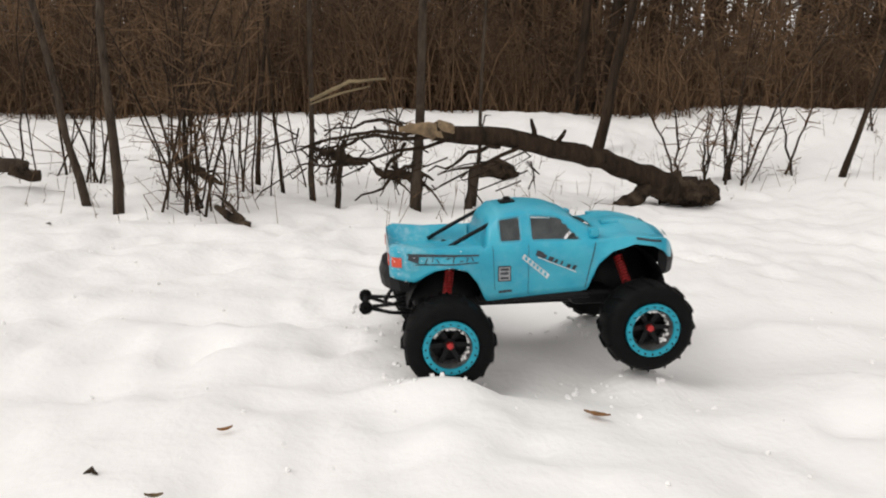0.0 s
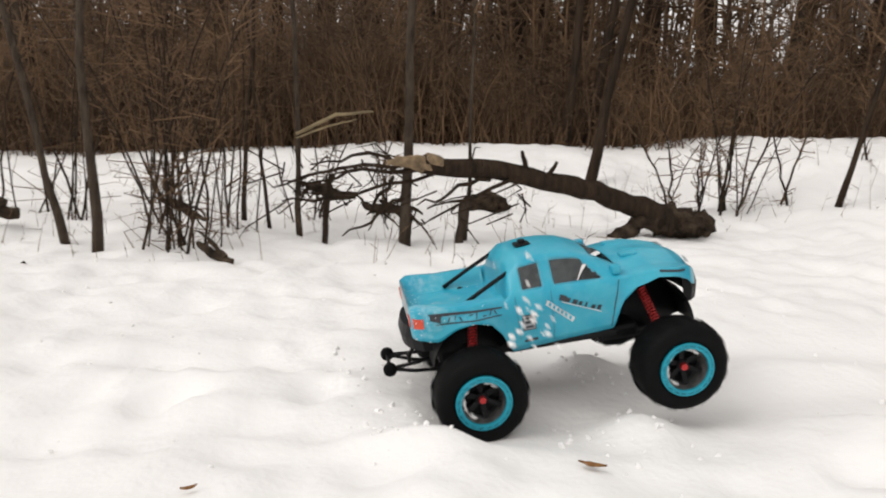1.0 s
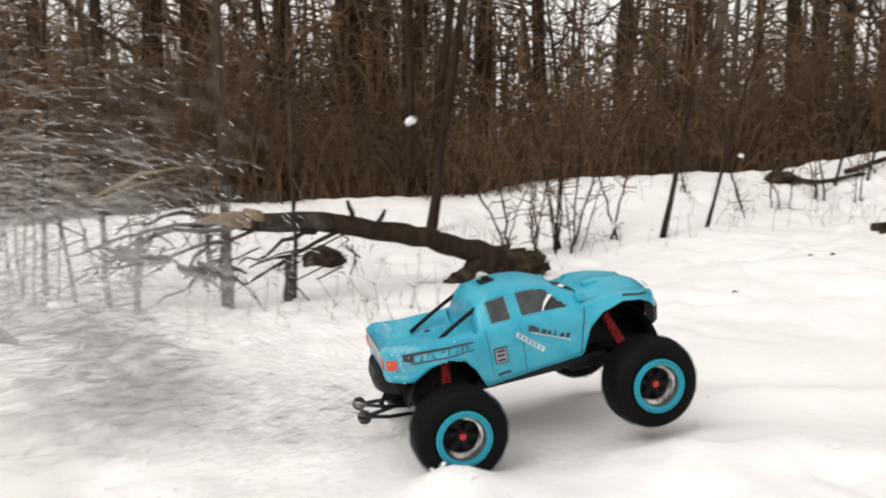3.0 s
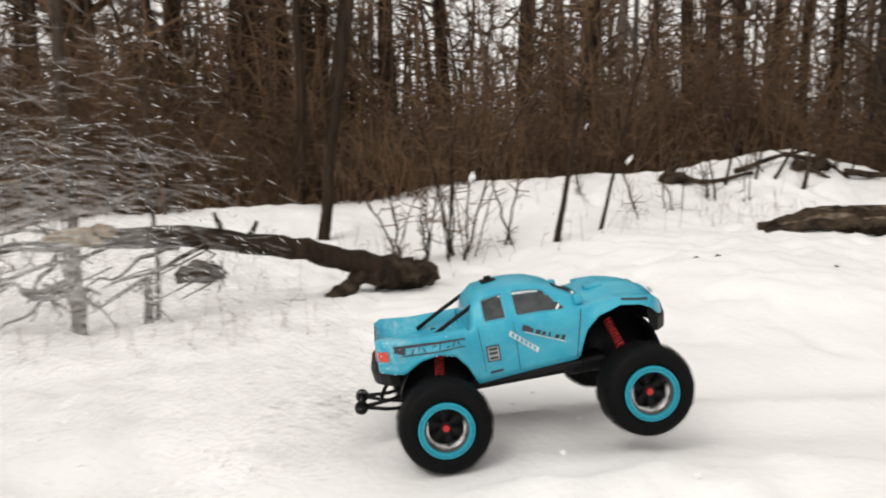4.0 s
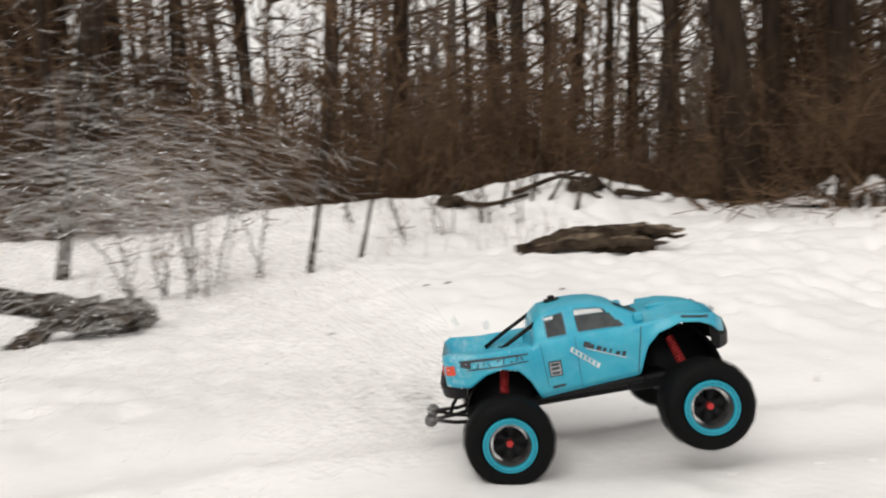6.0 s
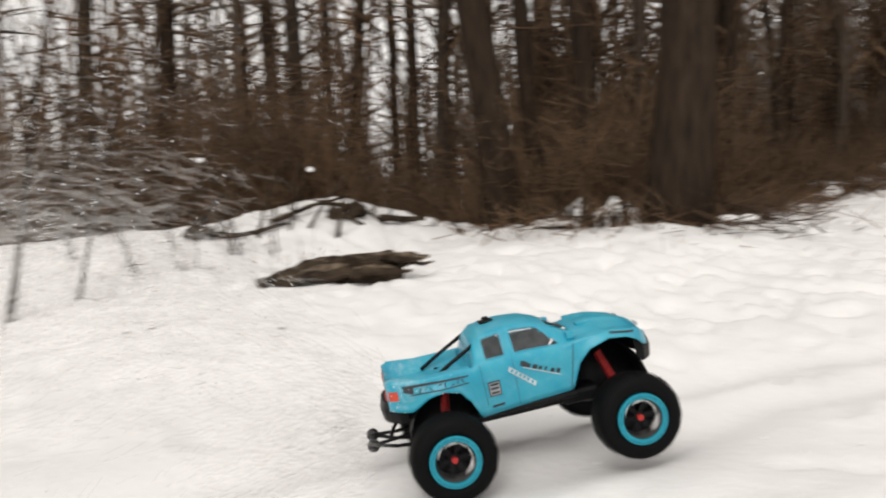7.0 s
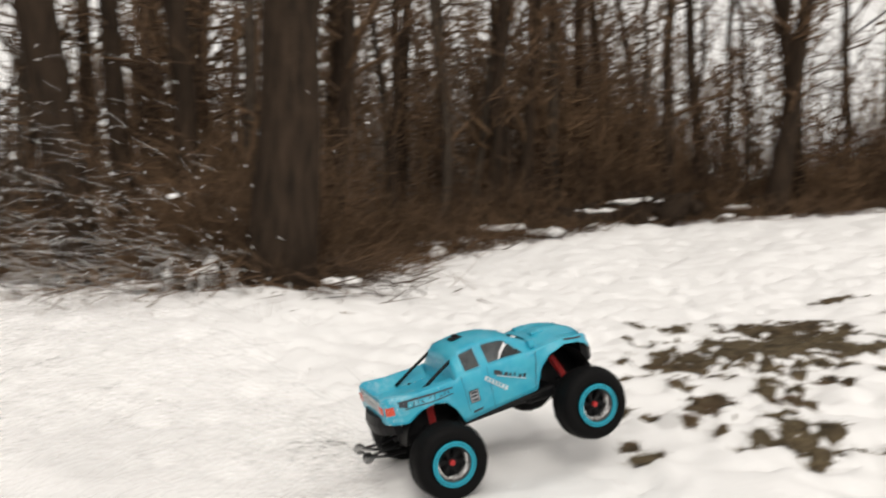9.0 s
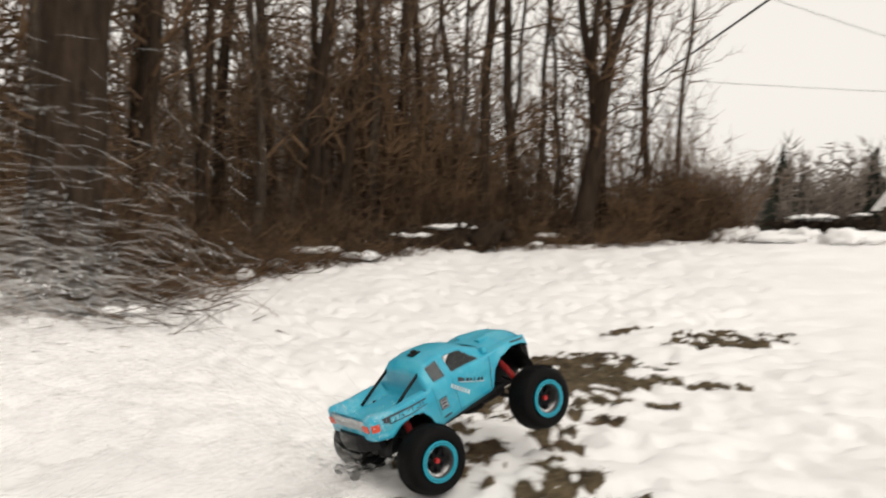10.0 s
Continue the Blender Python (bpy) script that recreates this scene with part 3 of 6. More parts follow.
brush("undergrowth", 4, 3800, (-14, 9), (2.0, 9.0), (1.4, 3.0), (0.006, 0.014), TWIG, 4, "deep brown undergrowth inside the wood")
brush("undergrowth", 5, 2200, (8, 13.3), (1.5, 7.0), (0.6, 1.35), (0.005, 0.011), TWIG, 4, "deep brown undergrowth inside the wood")
brush("saplings", 6, 560, (-14, 11.5), (1.5, 14.0), (4.0, 8.0), (0.012, 0.035), TWIG, 24, "slender bare saplings filling the wood", spread=0.1, reach=(0.05, 0.17))
brush("saplings", 16, 190, (0, 5.5), (1.0, 11.0), (4.0, 7.0), (0.012, 0.03), TWIG, 26, "slender bare saplings behind the snow bank", spread=0.1, reach=(0.05, 0.17))
brush("saplings", 17, 90, (11.5, 12.6), (0.4, 4.0), (2.6, 5.0), (0.008, 0.02), TWIG, 34, "slender bare saplings where the wood ends", spread=0.12, reach=(0.05, 0.17))
brush("saplings", 11, 320, (11.0, 12.7), (0.4, 6.0), (2.8, 5.4), (0.008, 0.024), TWIG, 34, "slender bare saplings where the wood ends", spread=0.12, reach=(0.05, 0.17))
brush("saplings", 15, 40, (8.0, 10.5), (0.8, 6.0), (2.8, 5.5), (0.008, 0.022), TWIG, 20, "dense slender saplings about the old trunks", spread=0.15, reach=(0.06, 0.2))
# the far layers get their haze from the paled twig colour
brush("far_woods", 7, 2300, (-40, 50), (10.0, 36.0), (5.0, 10.0), (0.03, 0.1), TWIG_HAZED, 9, "bare trees deep in the wood, greyed in colour for haze", spread=0.07)
brush("far_undergrowth", 8, 5000, (-40, 50), (7.0, 30.0), (1.2, 2.8), (0.012, 0.035), TWIG_HAZED, 5, "brown undergrowth deep in the wood, paled in colour for haze", spread=0.3)
brush("edge_brush", 12, 1300, (6.6, 11.4), (-0.35, 0.4), (0.1, 0.5), (0.003, 0.007), TWIG, 6, "low ragged brush where snow meets the wood", spread=0.7)
brush("edge_brush", 13, 900, (11.0, 13.2), (-0.4, 0.3), (0.1, 0.42), (0.003, 0.008), TWIG, 5, "low ragged brush where snow meets the wood", spread=0.7)
brush("thicket", 14, 1500, (12.65, 13.22), (0.05, 1.5), (0.8, 1.9), (0.004, 0.009), TWIG, 10, "dense round russet brush at the end of the wood", reach=(0.1, 0.3))


# ---- things in the snow ----
def bent(name, pts, radii, mat, label, category, parent=None, sides=8, rough=0.12, seed=0, steps=4, wob=0.25):
    """A crooked stick or log through points."""
    rnd = random.Random(seed)
    P, R = [], []
    for (a, b, r0, r1) in zip(pts, pts[1:], radii, radii[1:]):
        for k in range(steps):
            f = k / steps
            w = r0 * wob
            P.append(Vector(a).lerp(Vector(b), f) + Vector((rnd.uniform(-w, w), rnd.uniform(-w, w), rnd.uniform(-w, w))))
            R.append(r0 + (r1 - r0) * f)
    P.append(Vector(pts[-1]))
    R.append(radii[-1])
    bm = tube(bmesh.new(), P, R, sides, True, rough, rnd)
    ob = part(name, bm, mat, parent, label if parent else "", smooth=sides > 7)
    if not parent:
        tagged(ob, label, category)
    return ob


def fallen_log():
    top = new("fallen_log")
    top.location = (0, 0, 0)
    tagged(top, "dark fallen log with a snapped pale end over the snow", "log")
    bent("trunk", [(-0.02, 3.85, 0.40), (0.33, 3.98, 0.37), (0.71, 4.12, 0.29), (0.95, 4.2, 0.24), (1.13, 4.27, 0.17), (1.3, 4.33, 0.1), (1.42, 4.38, 0.07)], [0.045, 0.05, 0.052, 0.054, 0.06, 0.075, 0.08], BARK, "dark bark of the log", "", top, 12, 0.1, 3)
    bent("root_end", [(1.22, 4.3, 0.1), (1.4, 4.37, 0.08), (1.62, 4.45, 0.06)], [0.055, 0.085, 0.05], ROT, "ragged rotten root end", "", top, 12, 0.5, 4, 6)
    bent("stub", [(1.22, 4.3, 0.1), (1.1, 4.22, 0.04), (1.0, 4.18, 0.0)], [0.05, 0.045, 0.03], ROT, "dark broken stub", "", top, 9, 0.25, 5)
    bent("split_end", [(0.04, 3.87, 0.40), (-0.1, 3.83, 0.41), (-0.2, 3.8, 0.405)], [0.045, 0.035, 0.012], WOOD, "pale torn wood at the break", "", top, 9, 0.35, 6)
    for i, (p, q) in enumerate(((( 0.62, 4.08, 0.33), (0.66, 4.06, 0.42)), ((0.5, 4.05, 0.36), (0.47, 4.0, 0.47)))):
        bent("branch_stub", [p, q], [0.018, 0.008], BARK, "", "", top, 7, 0.1, 7 + i)
    for i, pts in enumerate((
        [(-0.06, 3.86, 0.36), (-0.39, 3.9, 0.33), (-0.63, 3.88, 0.27)], [(-0.16, 3.9, 0.32), (-0.25, 3.91, 0.22), (-0.3, 3.9, 0.13)], [(-0.1, 3.92, 0.26), (-0.25, 3.9, 0.13), (-0.42, 3.89, 0.02)],
        [(-0.05, 3.86, 0.4), (-0.3, 3.86, 0.38), (-0.55, 3.84, 0.33), (-0.75, 3.84, 0.26)], [(0.0, 3.86, 0.38), (-0.3, 3.95, 0.42), (-0.6, 4.0, 0.36)], [(0.1, 3.9, 0.36), (-0.2, 3.86, 0.28), (-0.5, 3.8, 0.22), (-0.7, 3.78, 0.2)],
        [(0.3, 3.97, 0.34), (0.1, 3.9, 0.25), (-0.05, 3.82, 0.2)], [(0.45, 4.0, 0.32), (0.2, 3.88, 0.22), (0.0, 3.85, 0.18)])):
        bent("branch", pts, [0.014 - 0.002 * (i % 3)] + [0.009] * (len(pts) - 2) + [0.004], BARK, "", "", top, 6, 0.15, 20 + i, 4, 1.7)
    rnd = random.Random(17)
    twigs = []
    for _ in range(46):
        p = Vector((rnd.uniform(-0.75, 0.5), rnd.uniform(3.8, 4.05), rnd.uniform(0.12, 0.4)))
        q = p + Vector((rnd.uniform(-0.28, 0.12), rnd.uniform(-0.08, 0.08), rnd.uniform(-0.16, 0.14)))
        twigs += [(p, q, 0.0052, 0.004), (q, q + Vector((rnd.uniform(-0.14, 0.05), 0, rnd.uniform(-0.1, 0.1))), 0.004, 0.0015)]
    tagged(stick_mesh("twig_tangle", [o[0] for o in twigs], [o[1] for o in twigs], [o[2] for o in twigs], [o[3] for o in twigs], BARK, top), "tangle of broken dark twigs", kind="stuff")
    return top


fallen_log()
broken = new("broken_limb")
tagged(broken, "pale broken limb caught between the saplings", "branch")
bent("limb", [(-0.65, 3.88, 0.52), (-0.46, 3.89, 0.62), (-0.28, 3.9, 0.64)], [0.008, 0.009, 0.005], STRAW, "pale barkless limb", "", broken, 7, 0.15, 31)
bent("limb_end", [(-0.65, 3.88, 0.50), (-0.5, 3.89, 0.56), (-0.36, 3.92, 0.60)], [0.005, 0.006, 0.003], STRAW, "pale barkless limb", "", broken, 7, 0.15, 32)
bent("grey_log", [(-2.6, 3.8, 0.17), (-2.2, 3.76, 0.15), (-2.03, 3.77, 0.13)], [0.045, 0.042, 0.03], BARK_GREY, "grey log end jutting over the snow", "log", None, 10, 0.12, 33)
bent("dark_log", [(-2.1, 3.74, 0.12), (-1.97, 3.78, 0.09)], [0.035, 0.028], ROT, "short dark log on the snow", "log", None, 9, 0.15, 34)
bent("ground_branch", [(-1.0, 3.42, 0.05), (-0.93, 3.35, 0.03), (-0.8, 3.22, 0.02)], [0.012, 0.02, 0.014], ROT, "dark broken branch lying on snow", "branch", None, 8, 0.2, 35)
bent("ground_branch", [(-0.83, 3.24, 0.03), (-0.9, 3.3, 0.08), (-0.99, 3.4, 0.11)], [0.012, 0.009, 0.004], ROT, "dark broken branch lying on snow", "branch", None, 7, 0.2, 36)
bent("stub_post", [(-0.51, 3.89, -0.03), (-0.5, 3.89, 0.15), (-0.48, 3.89, 0.33)], [0.016, 0.014, 0.012], BARK, "short snapped stub standing in snow", "stub", None, 7, 0.1, 37)
bent("stub_post", [(0.17, 3.94, -0.03), (0.18, 3.94, 0.22)], [0.022, 0.018], BARK_GREY, "short snapped stub standing in snow", "stub", None, 8, 0.1, 38)
bent("twig_clump", [(0.28, 4.8, 0.05), (0.4, 4.84, 0.09), (0.5, 4.86, 0.04)], [0.05, 0.075, 0.04], ROT, "dark rotten clump in the snow", "stump", None, 9, 0.35, 39)


for i, (x, y, z, r) in enumerate(((-0.62, 4.05, 0.25, 0.02), (-0.52, 4.0, 0.23, 0.028), (-0.26, 3.95, 0.15, 0.024), (-0.16, 3.95, 0.18, 0.018), (-1.2, 3.75, 0.16, 0.02))):
    rnd = random.Random(600 + i)
    P = [Vector((x + 0.07 * k + rnd.uniform(-0.02, 0.02), y + rnd.uniform(-0.02, 0.02), z + rnd.uniform(-0.03, 0.03) - 0.02 * k)) for k in (-1, 0, 1, 2)]
    clod = bent("root_clump", P, [r * 0.4, r, r * 0.8, r * 0.25], ROT, "dark uprooted clump caught among the saplings", "stump", None, 8, 0.45, 610 + i, 3, 0.6)
    for k in range(4):
        p = P[1] + Vector((rnd.uniform(-0.05, 0.08), 0, 0))
        w = rnd.uniform(0, 6.28)
        q = p + Vector((math.cos(w) * 0.2, rnd.uniform(-0.05, 0.05), -0.08 - rnd.random() * 0.14 if k < 2 else math.sin(w) * 0.12))
        bent("root", [p, (p + q) / 2 + Vector((0, 0, 0.03)), q], [0.009, 0.006, 0.003], ROT, "", "", clod, 5, 0.2, 620 + i * 5 + k, 3, 1.0)


def shrub(x, y, seed, n, h, spread, label, r=0.006):
    """Several crooked stems from one foot; each stem is a part."""
    rnd = random.Random(seed)
    z = snow_z(x, y)
    top = new("shrub")
    top.location = (x, y, z)
    tagged(top, label, "shrub", "bare shrubs in the snow")
    twigs = []
    for i in range(n):
        a = rnd.uniform(0, 6.283)
        s = rnd.uniform(0.1, 1) * spread
        hh = h * rnd.uniform(0.55, 1.1)
        b = Vector((rnd.uniform(-0.1, 0.1) * spread * 2, rnd.uniform(-0.1, 0.1) * spread * 2, -0.05))
        m = b + Vector((math.cos(a) * s * 0.4, math.sin(a) * s * 0.25, hh * 0.5))
        t = m + Vector((math.cos(a + rnd.uniform(-0.8, 0.8)) * s * 0.6, math.sin(a) * s * 0.3, hh * 0.5))
        rr = r * rnd.uniform(0.6, 1.3)
        bent("stem", [b, m, t], [rr, rr * 0.75, rr * 0.3], BARK, "", "", top, 5, 0.1, seed * 50 + i, 4, 1.6)
        for _ in range(15):
            p = (b.lerp(m, rnd.random()) if rnd.random() < 0.4 else m.lerp(t, rnd.random()))
            q = p + Vector((rnd.uniform(-1, 1), rnd.uniform(-1, 1), rnd.uniform(-0.2, 0.9))).normalized() * hh * rnd.uniform(0.07, 0.2)
            k = q + Vector((rnd.uniform(-1, 1), rnd.uniform(-1, 1), rnd.uniform(-0.3, 0.9))).normalized() * hh * rnd.uniform(0.06, 0.16)
            twigs += [(p, q, rr * 0.5, rr * 0.33), (q, k, rr * 0.33, rr * 0.12)]
    tw = stick_mesh("crown", [o[0] for o in twigs], [o[1] for o in twigs], [o[2] for o in twigs], [o[3] for o in twigs], TWIG, top)
    tagged(tw, kind="stuff")


for i, (x, y, n, h, sp) in enumerate(((-1.19, 3.45, 6, 1.3, 0.5), (-1.1, 3.6, 7, 1.5, 0.6), (-1.0, 3.5, 6, 1.2, 0.5), (-1.3, 3.9, 8, 1.4, 0.7), (-0.95, 4.0, 6, 1.3, 0.5), (-1.9, 4.2, 7, 1.3, 0.7), (-2.3, 4.4, 7, 1.5, 0.8), (-0.7, 4.5, 6, 1.1, 0.5), (-0.3, 4.6, 6, 0.9, 0.5), (-1.6, 4.9, 7, 1.3, 0.6))):
    shrub(x, y, 200 + i, max(3, n - 1), h, sp, "leafless brown shrub tangled among the saplings", 0.0062)
for i, (x, y, n, h, sp) in enumerate(((1.87, 5.07, 6, 1.1, 0.5), (1.98, 5.06, 6, 1.2, 0.6), (1.72, 5.08, 4, 0.9, 0.4), (1.55, 5.1, 4, 0.8, 0.4), (2.29, 5.03, 3, 0.6, 0.3), (3.4, 5.2, 3, 0.7, 0.3), (3.75, 5.3, 4, 0.6, 0.4), (4.15, 5.5, 4, 0.7, 0.4), (4.45, 5.4, 3, 0.6, 0.3), (3.1, 5.6, 3, 0.5, 0.2))):
    shrub(x, y, 230 + i, max(2, n - 1), h, sp, "thin dark stems fanning out of the snow bank", 0.0075)
for i, (x, y, n, h, sp) in enumerate(((6.35, 4.6, 9, 1.0, 0.9), (6.15, 4.9, 8, 0.9, 0.8), (6.45, 4.3, 6, 0.6, 0.6))):
    shrub(x, y, 260 + i, n, h, sp, "brown leafless bush at the corner of the wood", 0.008)

# dry weeds that poke through the snow
rng = np.random.default_rng(12)
wx = np.concatenate([rng.uniform(-2.6, 0.9, 260), rng.uniform(1.2, 4.8, 130), rng.uniform(5.6, 6.8, 40)])
wy = np.concatenate([3.25 + 2.8 * rng.random(260) ** 1.2, 4.6 + 1.2 * rng.random(130), 3.0 + 1.2 * rng.random(40)])
W0 = np.array([(x, y, snow_z(x, y) - 0.03) for x, y in zip(wx, wy)])
hh = rng.uniform(0.05, 0.28, len(wx))
W1 = W0 + np.stack([rng.normal(0, 0.25, len(wx)) * hh, rng.normal(0, 0.2, len(wx)) * hh, hh], 1)
v = rng.normal(0, 1, (len(wx), 3))
v[:, 2] = abs(v[:, 2])
W2 = W0 * 0.4 + W1 * 0.6
W3 = W2 + v / np.linalg.norm(v, axis=1)[:, None] * (hh * 0.4)[:, None]
tagged(stick_mesh("dry_weeds", np.concatenate([W0, W2]), np.concatenate([W1, W3]), 0.0022, 0.001, TWIG), "thin dry weed stalks poking through the snow", "weeds", kind="stuff")


# ---- weathered log and the mound ----
def weathered_log():
    top = new("rotten_log")
    tagged(top, "weathered split brown log half sunk in snow", "log")
    a, b = Vector((3.86, 4.46, snow_z(3.86, 4.46) - 0.02)), Vector((4.62, 3.90, snow_z(4.62, 3.9) - 0.015))
    rnd = random.Random(3)
    side = Vector((0.6, 0.8, 0)).normalized()
    for i in range(11):
        o = (i - 5) * 0.032
        up = 0.2 - 0.011 * abs(i - 4.5) ** 1.3
        f0, f1 = rnd.uniform(-0.04, 0.1), rnd.uniform(0.72, 1.08)
        p = [a.lerp(b, f0 + (f1 - f0) * k / 4) + side * (o + rnd.uniform(-0.01, 0.01)) + Vector((0, 0, up * (0.5, 0.82, 0.95, 1.0, 0.92)[k] - 0.03)) for k in range(5)]
        bent("splinter", p, [0.03, 0.036, 0.036, 0.03, 0.007], WEATHERED if i % 3 == 1 else ROT, "weathered wood fibre", "", top, 7, 0.35, 300 + i, 4, 0.5)
    bent("core", [a + Vector((0.02, -0.02, 0.02)), a.lerp(b, 0.5) + Vector((0, 0, 0.05)), a.lerp(b, 0.85) + Vector((0, 0, 0.04))], [0.06, 0.1, 0.06], ROT, "dark rotten heart of the log", "", top, 9, 0.25, 299, 4)


weathered_log()
# feet and tips of the branches over the mound: plan, height over the snow
for i, (pts, r) in enumerate((
    ([(4.62, 5.75, 0.03), (4.95, 5.72, 0.06), (5.3, 5.7, 0.1)], 0.022), ([(3.98, 5.75, 0.04), (4.35, 5.7, 0.03), (4.72, 5.65, 0.02)], 0.024), ([(3.95, 5.8, 0.0), (4.08, 5.8, 0.1), (4.2, 5.85, 0.2)], 0.032),
    ([(5.05, 5.7, 0.08), (5.4, 5.6, 0.06), (5.55, 5.5, 0.0)], 0.022), ([(5.5, 5.5, 0.03), (5.9, 5.4, 0.04)], 0.03), ([(4.7, 5.6, 0.0), (4.85, 5.7, 0.2), (4.95, 5.8, 0.45)], 0.012),
    ([(4.85, 5.55, 0.0), (5.05, 5.6, 0.16), (5.3, 5.65, 0.28)], 0.014), ([(5.3, 5.45, 0.0), (5.1, 5.6, 0.1), (4.95, 5.7, 0.14)], 0.014), ([(4.45, 5.65, 0.0), (4.6, 5.75, 0.2), (4.75, 5.8, 0.42)], 0.014),
    ([(5.0, 5.4, 0.0), (5.06, 5.42, 0.12), (5.1, 5.44, 0.26)], 0.02), ([(5.15, 5.6, 0.05), (5.35, 5.62, 0.09), (5.5, 5.7, 0.05)], 0.03))):
    bent("mound_branch", [(x, y, snow_z(x, y) + h) for x, y, h in pts], [r, r * 0.8, r * 0.5][: len(pts)], ROT, "dark branch lying over the snowy mound", "branch", None, 7, 0.2, 320 + i)
for i, (x, y) in enumerate(((5.15, 5.62), (4.05, 5.72), (5.3, 5.55))):
    z = snow_z(x, y)
    bent("root_clump", [(x - 0.08, y, z), (x, y, z + 0.05), (x + 0.09, y, z + 0.01)], [0.03, 0.055, 0.02], ROT, "dark root clump in the mound", "stump", None, 8, 0.45, 340 + i)
for i, (x, y) in enumerate(((4.8, 5.7), (5.25, 5.7), (4.2, 5.8), (5.6, 5.6))):
    shrub(x, y, 280 + i, 4, 0.4, 0.5, "tangled dark twigs on the snowy mound", 0.006)


def snow_cushion(x, y, z, sx, sy, sz, seed, name="snow_cap", label="rounded cap of snow on brushwood", parent=None):
    bm = bmesh.new()
    bmesh.ops.create_icosphere(bm, subdivisions=3, radius=1)
    for v in bm.verts:
        k = 1 + 0.45 * noise.noise(v.co * 2.2 + Vector((seed, 0, 0))) + 0.28 * noise.noise(v.co * 5.5 + Vector((0, seed, 0)))
        v.co = Vector((v.co.x * sx * k, v.co.y * sy * k, v.co.z * sz * k * (1 if v.co.z > 0 else 0.5)))
    bmesh.ops.translate(bm, verts=bm.verts, vec=(x, y, z))
    ob = part(name, bm, SNOW, parent, "" if not parent else label, smooth=True)
    return ob if parent else tagged(ob, label, "snow", "mounds of lumpy snow")


snowy = new("snowy_brush")
tagged(snowy, "brushwood and stumps capped with snow by the big trunk", "brush")
rnd = random.Random(61)
for k in range(11):
    y = 3.72 + 0.08 * k + rnd.uniform(-0.03, 0.03)
    x, tall = 6.42 - (y - 3.8) * 0.12 + rnd.uniform(-0.04, 0.04), rnd.uniform(0.1, 0.28)
    bent("stump", [(x, y, 0.25), (x + rnd.uniform(-0.03, 0.03), y + rnd.uniform(-0.04, 0.04), 0.3 + tall * 0.6), (x, y + rnd.uniform(-0.07, 0.07), 0.3 + tall)], [rnd.uniform(0.02, 0.045), 0.025, 0.012], ROT, "dark broken stump", "", snowy, 8, 0.3, 350 + k)
caps = [(6.62, 4.3, 0.4, 0.07, 0.17, 0.14), (6.66, 3.95, 0.38, 0.07, 0.16, 0.17), (6.58, 4.5, 0.36, 0.07, 0.12, 0.1)]
for i in range(9):
    y = rnd.uniform(3.78, 4.52)
    caps.append((6.5 - (y - 3.8) * 0.12 + rnd.uniform(-0.05, 0.05), y, rnd.uniform(0.34, 0.42), rnd.uniform(0.03, 0.06), rnd.uniform(0.03, 0.09), rnd.uniform(0.04, 0.08)))
caps += [(6.3, 4.3, 0.38, 0.12, 0.2, 0.04), (5.65, 5.6, 0.42, 0.16, 0.1, 0.06), (5.95, 5.45, 0.42, 0.14, 0.1, 0.05), (6.62, 3.0, 0.38, 0.05, 0.07, 0.03), (6.7, 2.9, 0.38, 0.04, 0.05, 0.03)]
for i, (x, y, z, sx, sy, sz) in enumerate(caps):
    snow_cushion(x, y, z, sx, sy, sz, i, parent=snowy)

# brushwood lying along the edge
rng = np.random.default_rng(21)
n = 1100
t = rng.random(n)
bx = np.interp(t, [0, 0.25, 0.6, 1.0], [5.9, 6.7, 8.2, 12.5]) + rng.normal(0, 0.22, n)
by = np.interp(t, [0, 0.25, 0.6, 1.0], [4.5, 3.25, 3.5, 4.4]) + rng.normal(0, 0.28, n)
B0 = np.stack([bx, by, ground_z(bx, by) + rng.uniform(0.0, 0.16, n)], 1)
a = rng.uniform(0, 6.283, n)
ln = rng.uniform(0.12, 0.5, n)
B1 = B0 + np.stack([np.cos(a) * ln, np.sin(a) * ln, rng.normal(0.08, 0.13, n)], 1)
tagged(stick_mesh("brushwood", B0, B1, rng.uniform(0.003, 0.008, n), 0.002, TWIG), "dark brushwood tangled along the edge of the wood", "brush", kind="stuff")

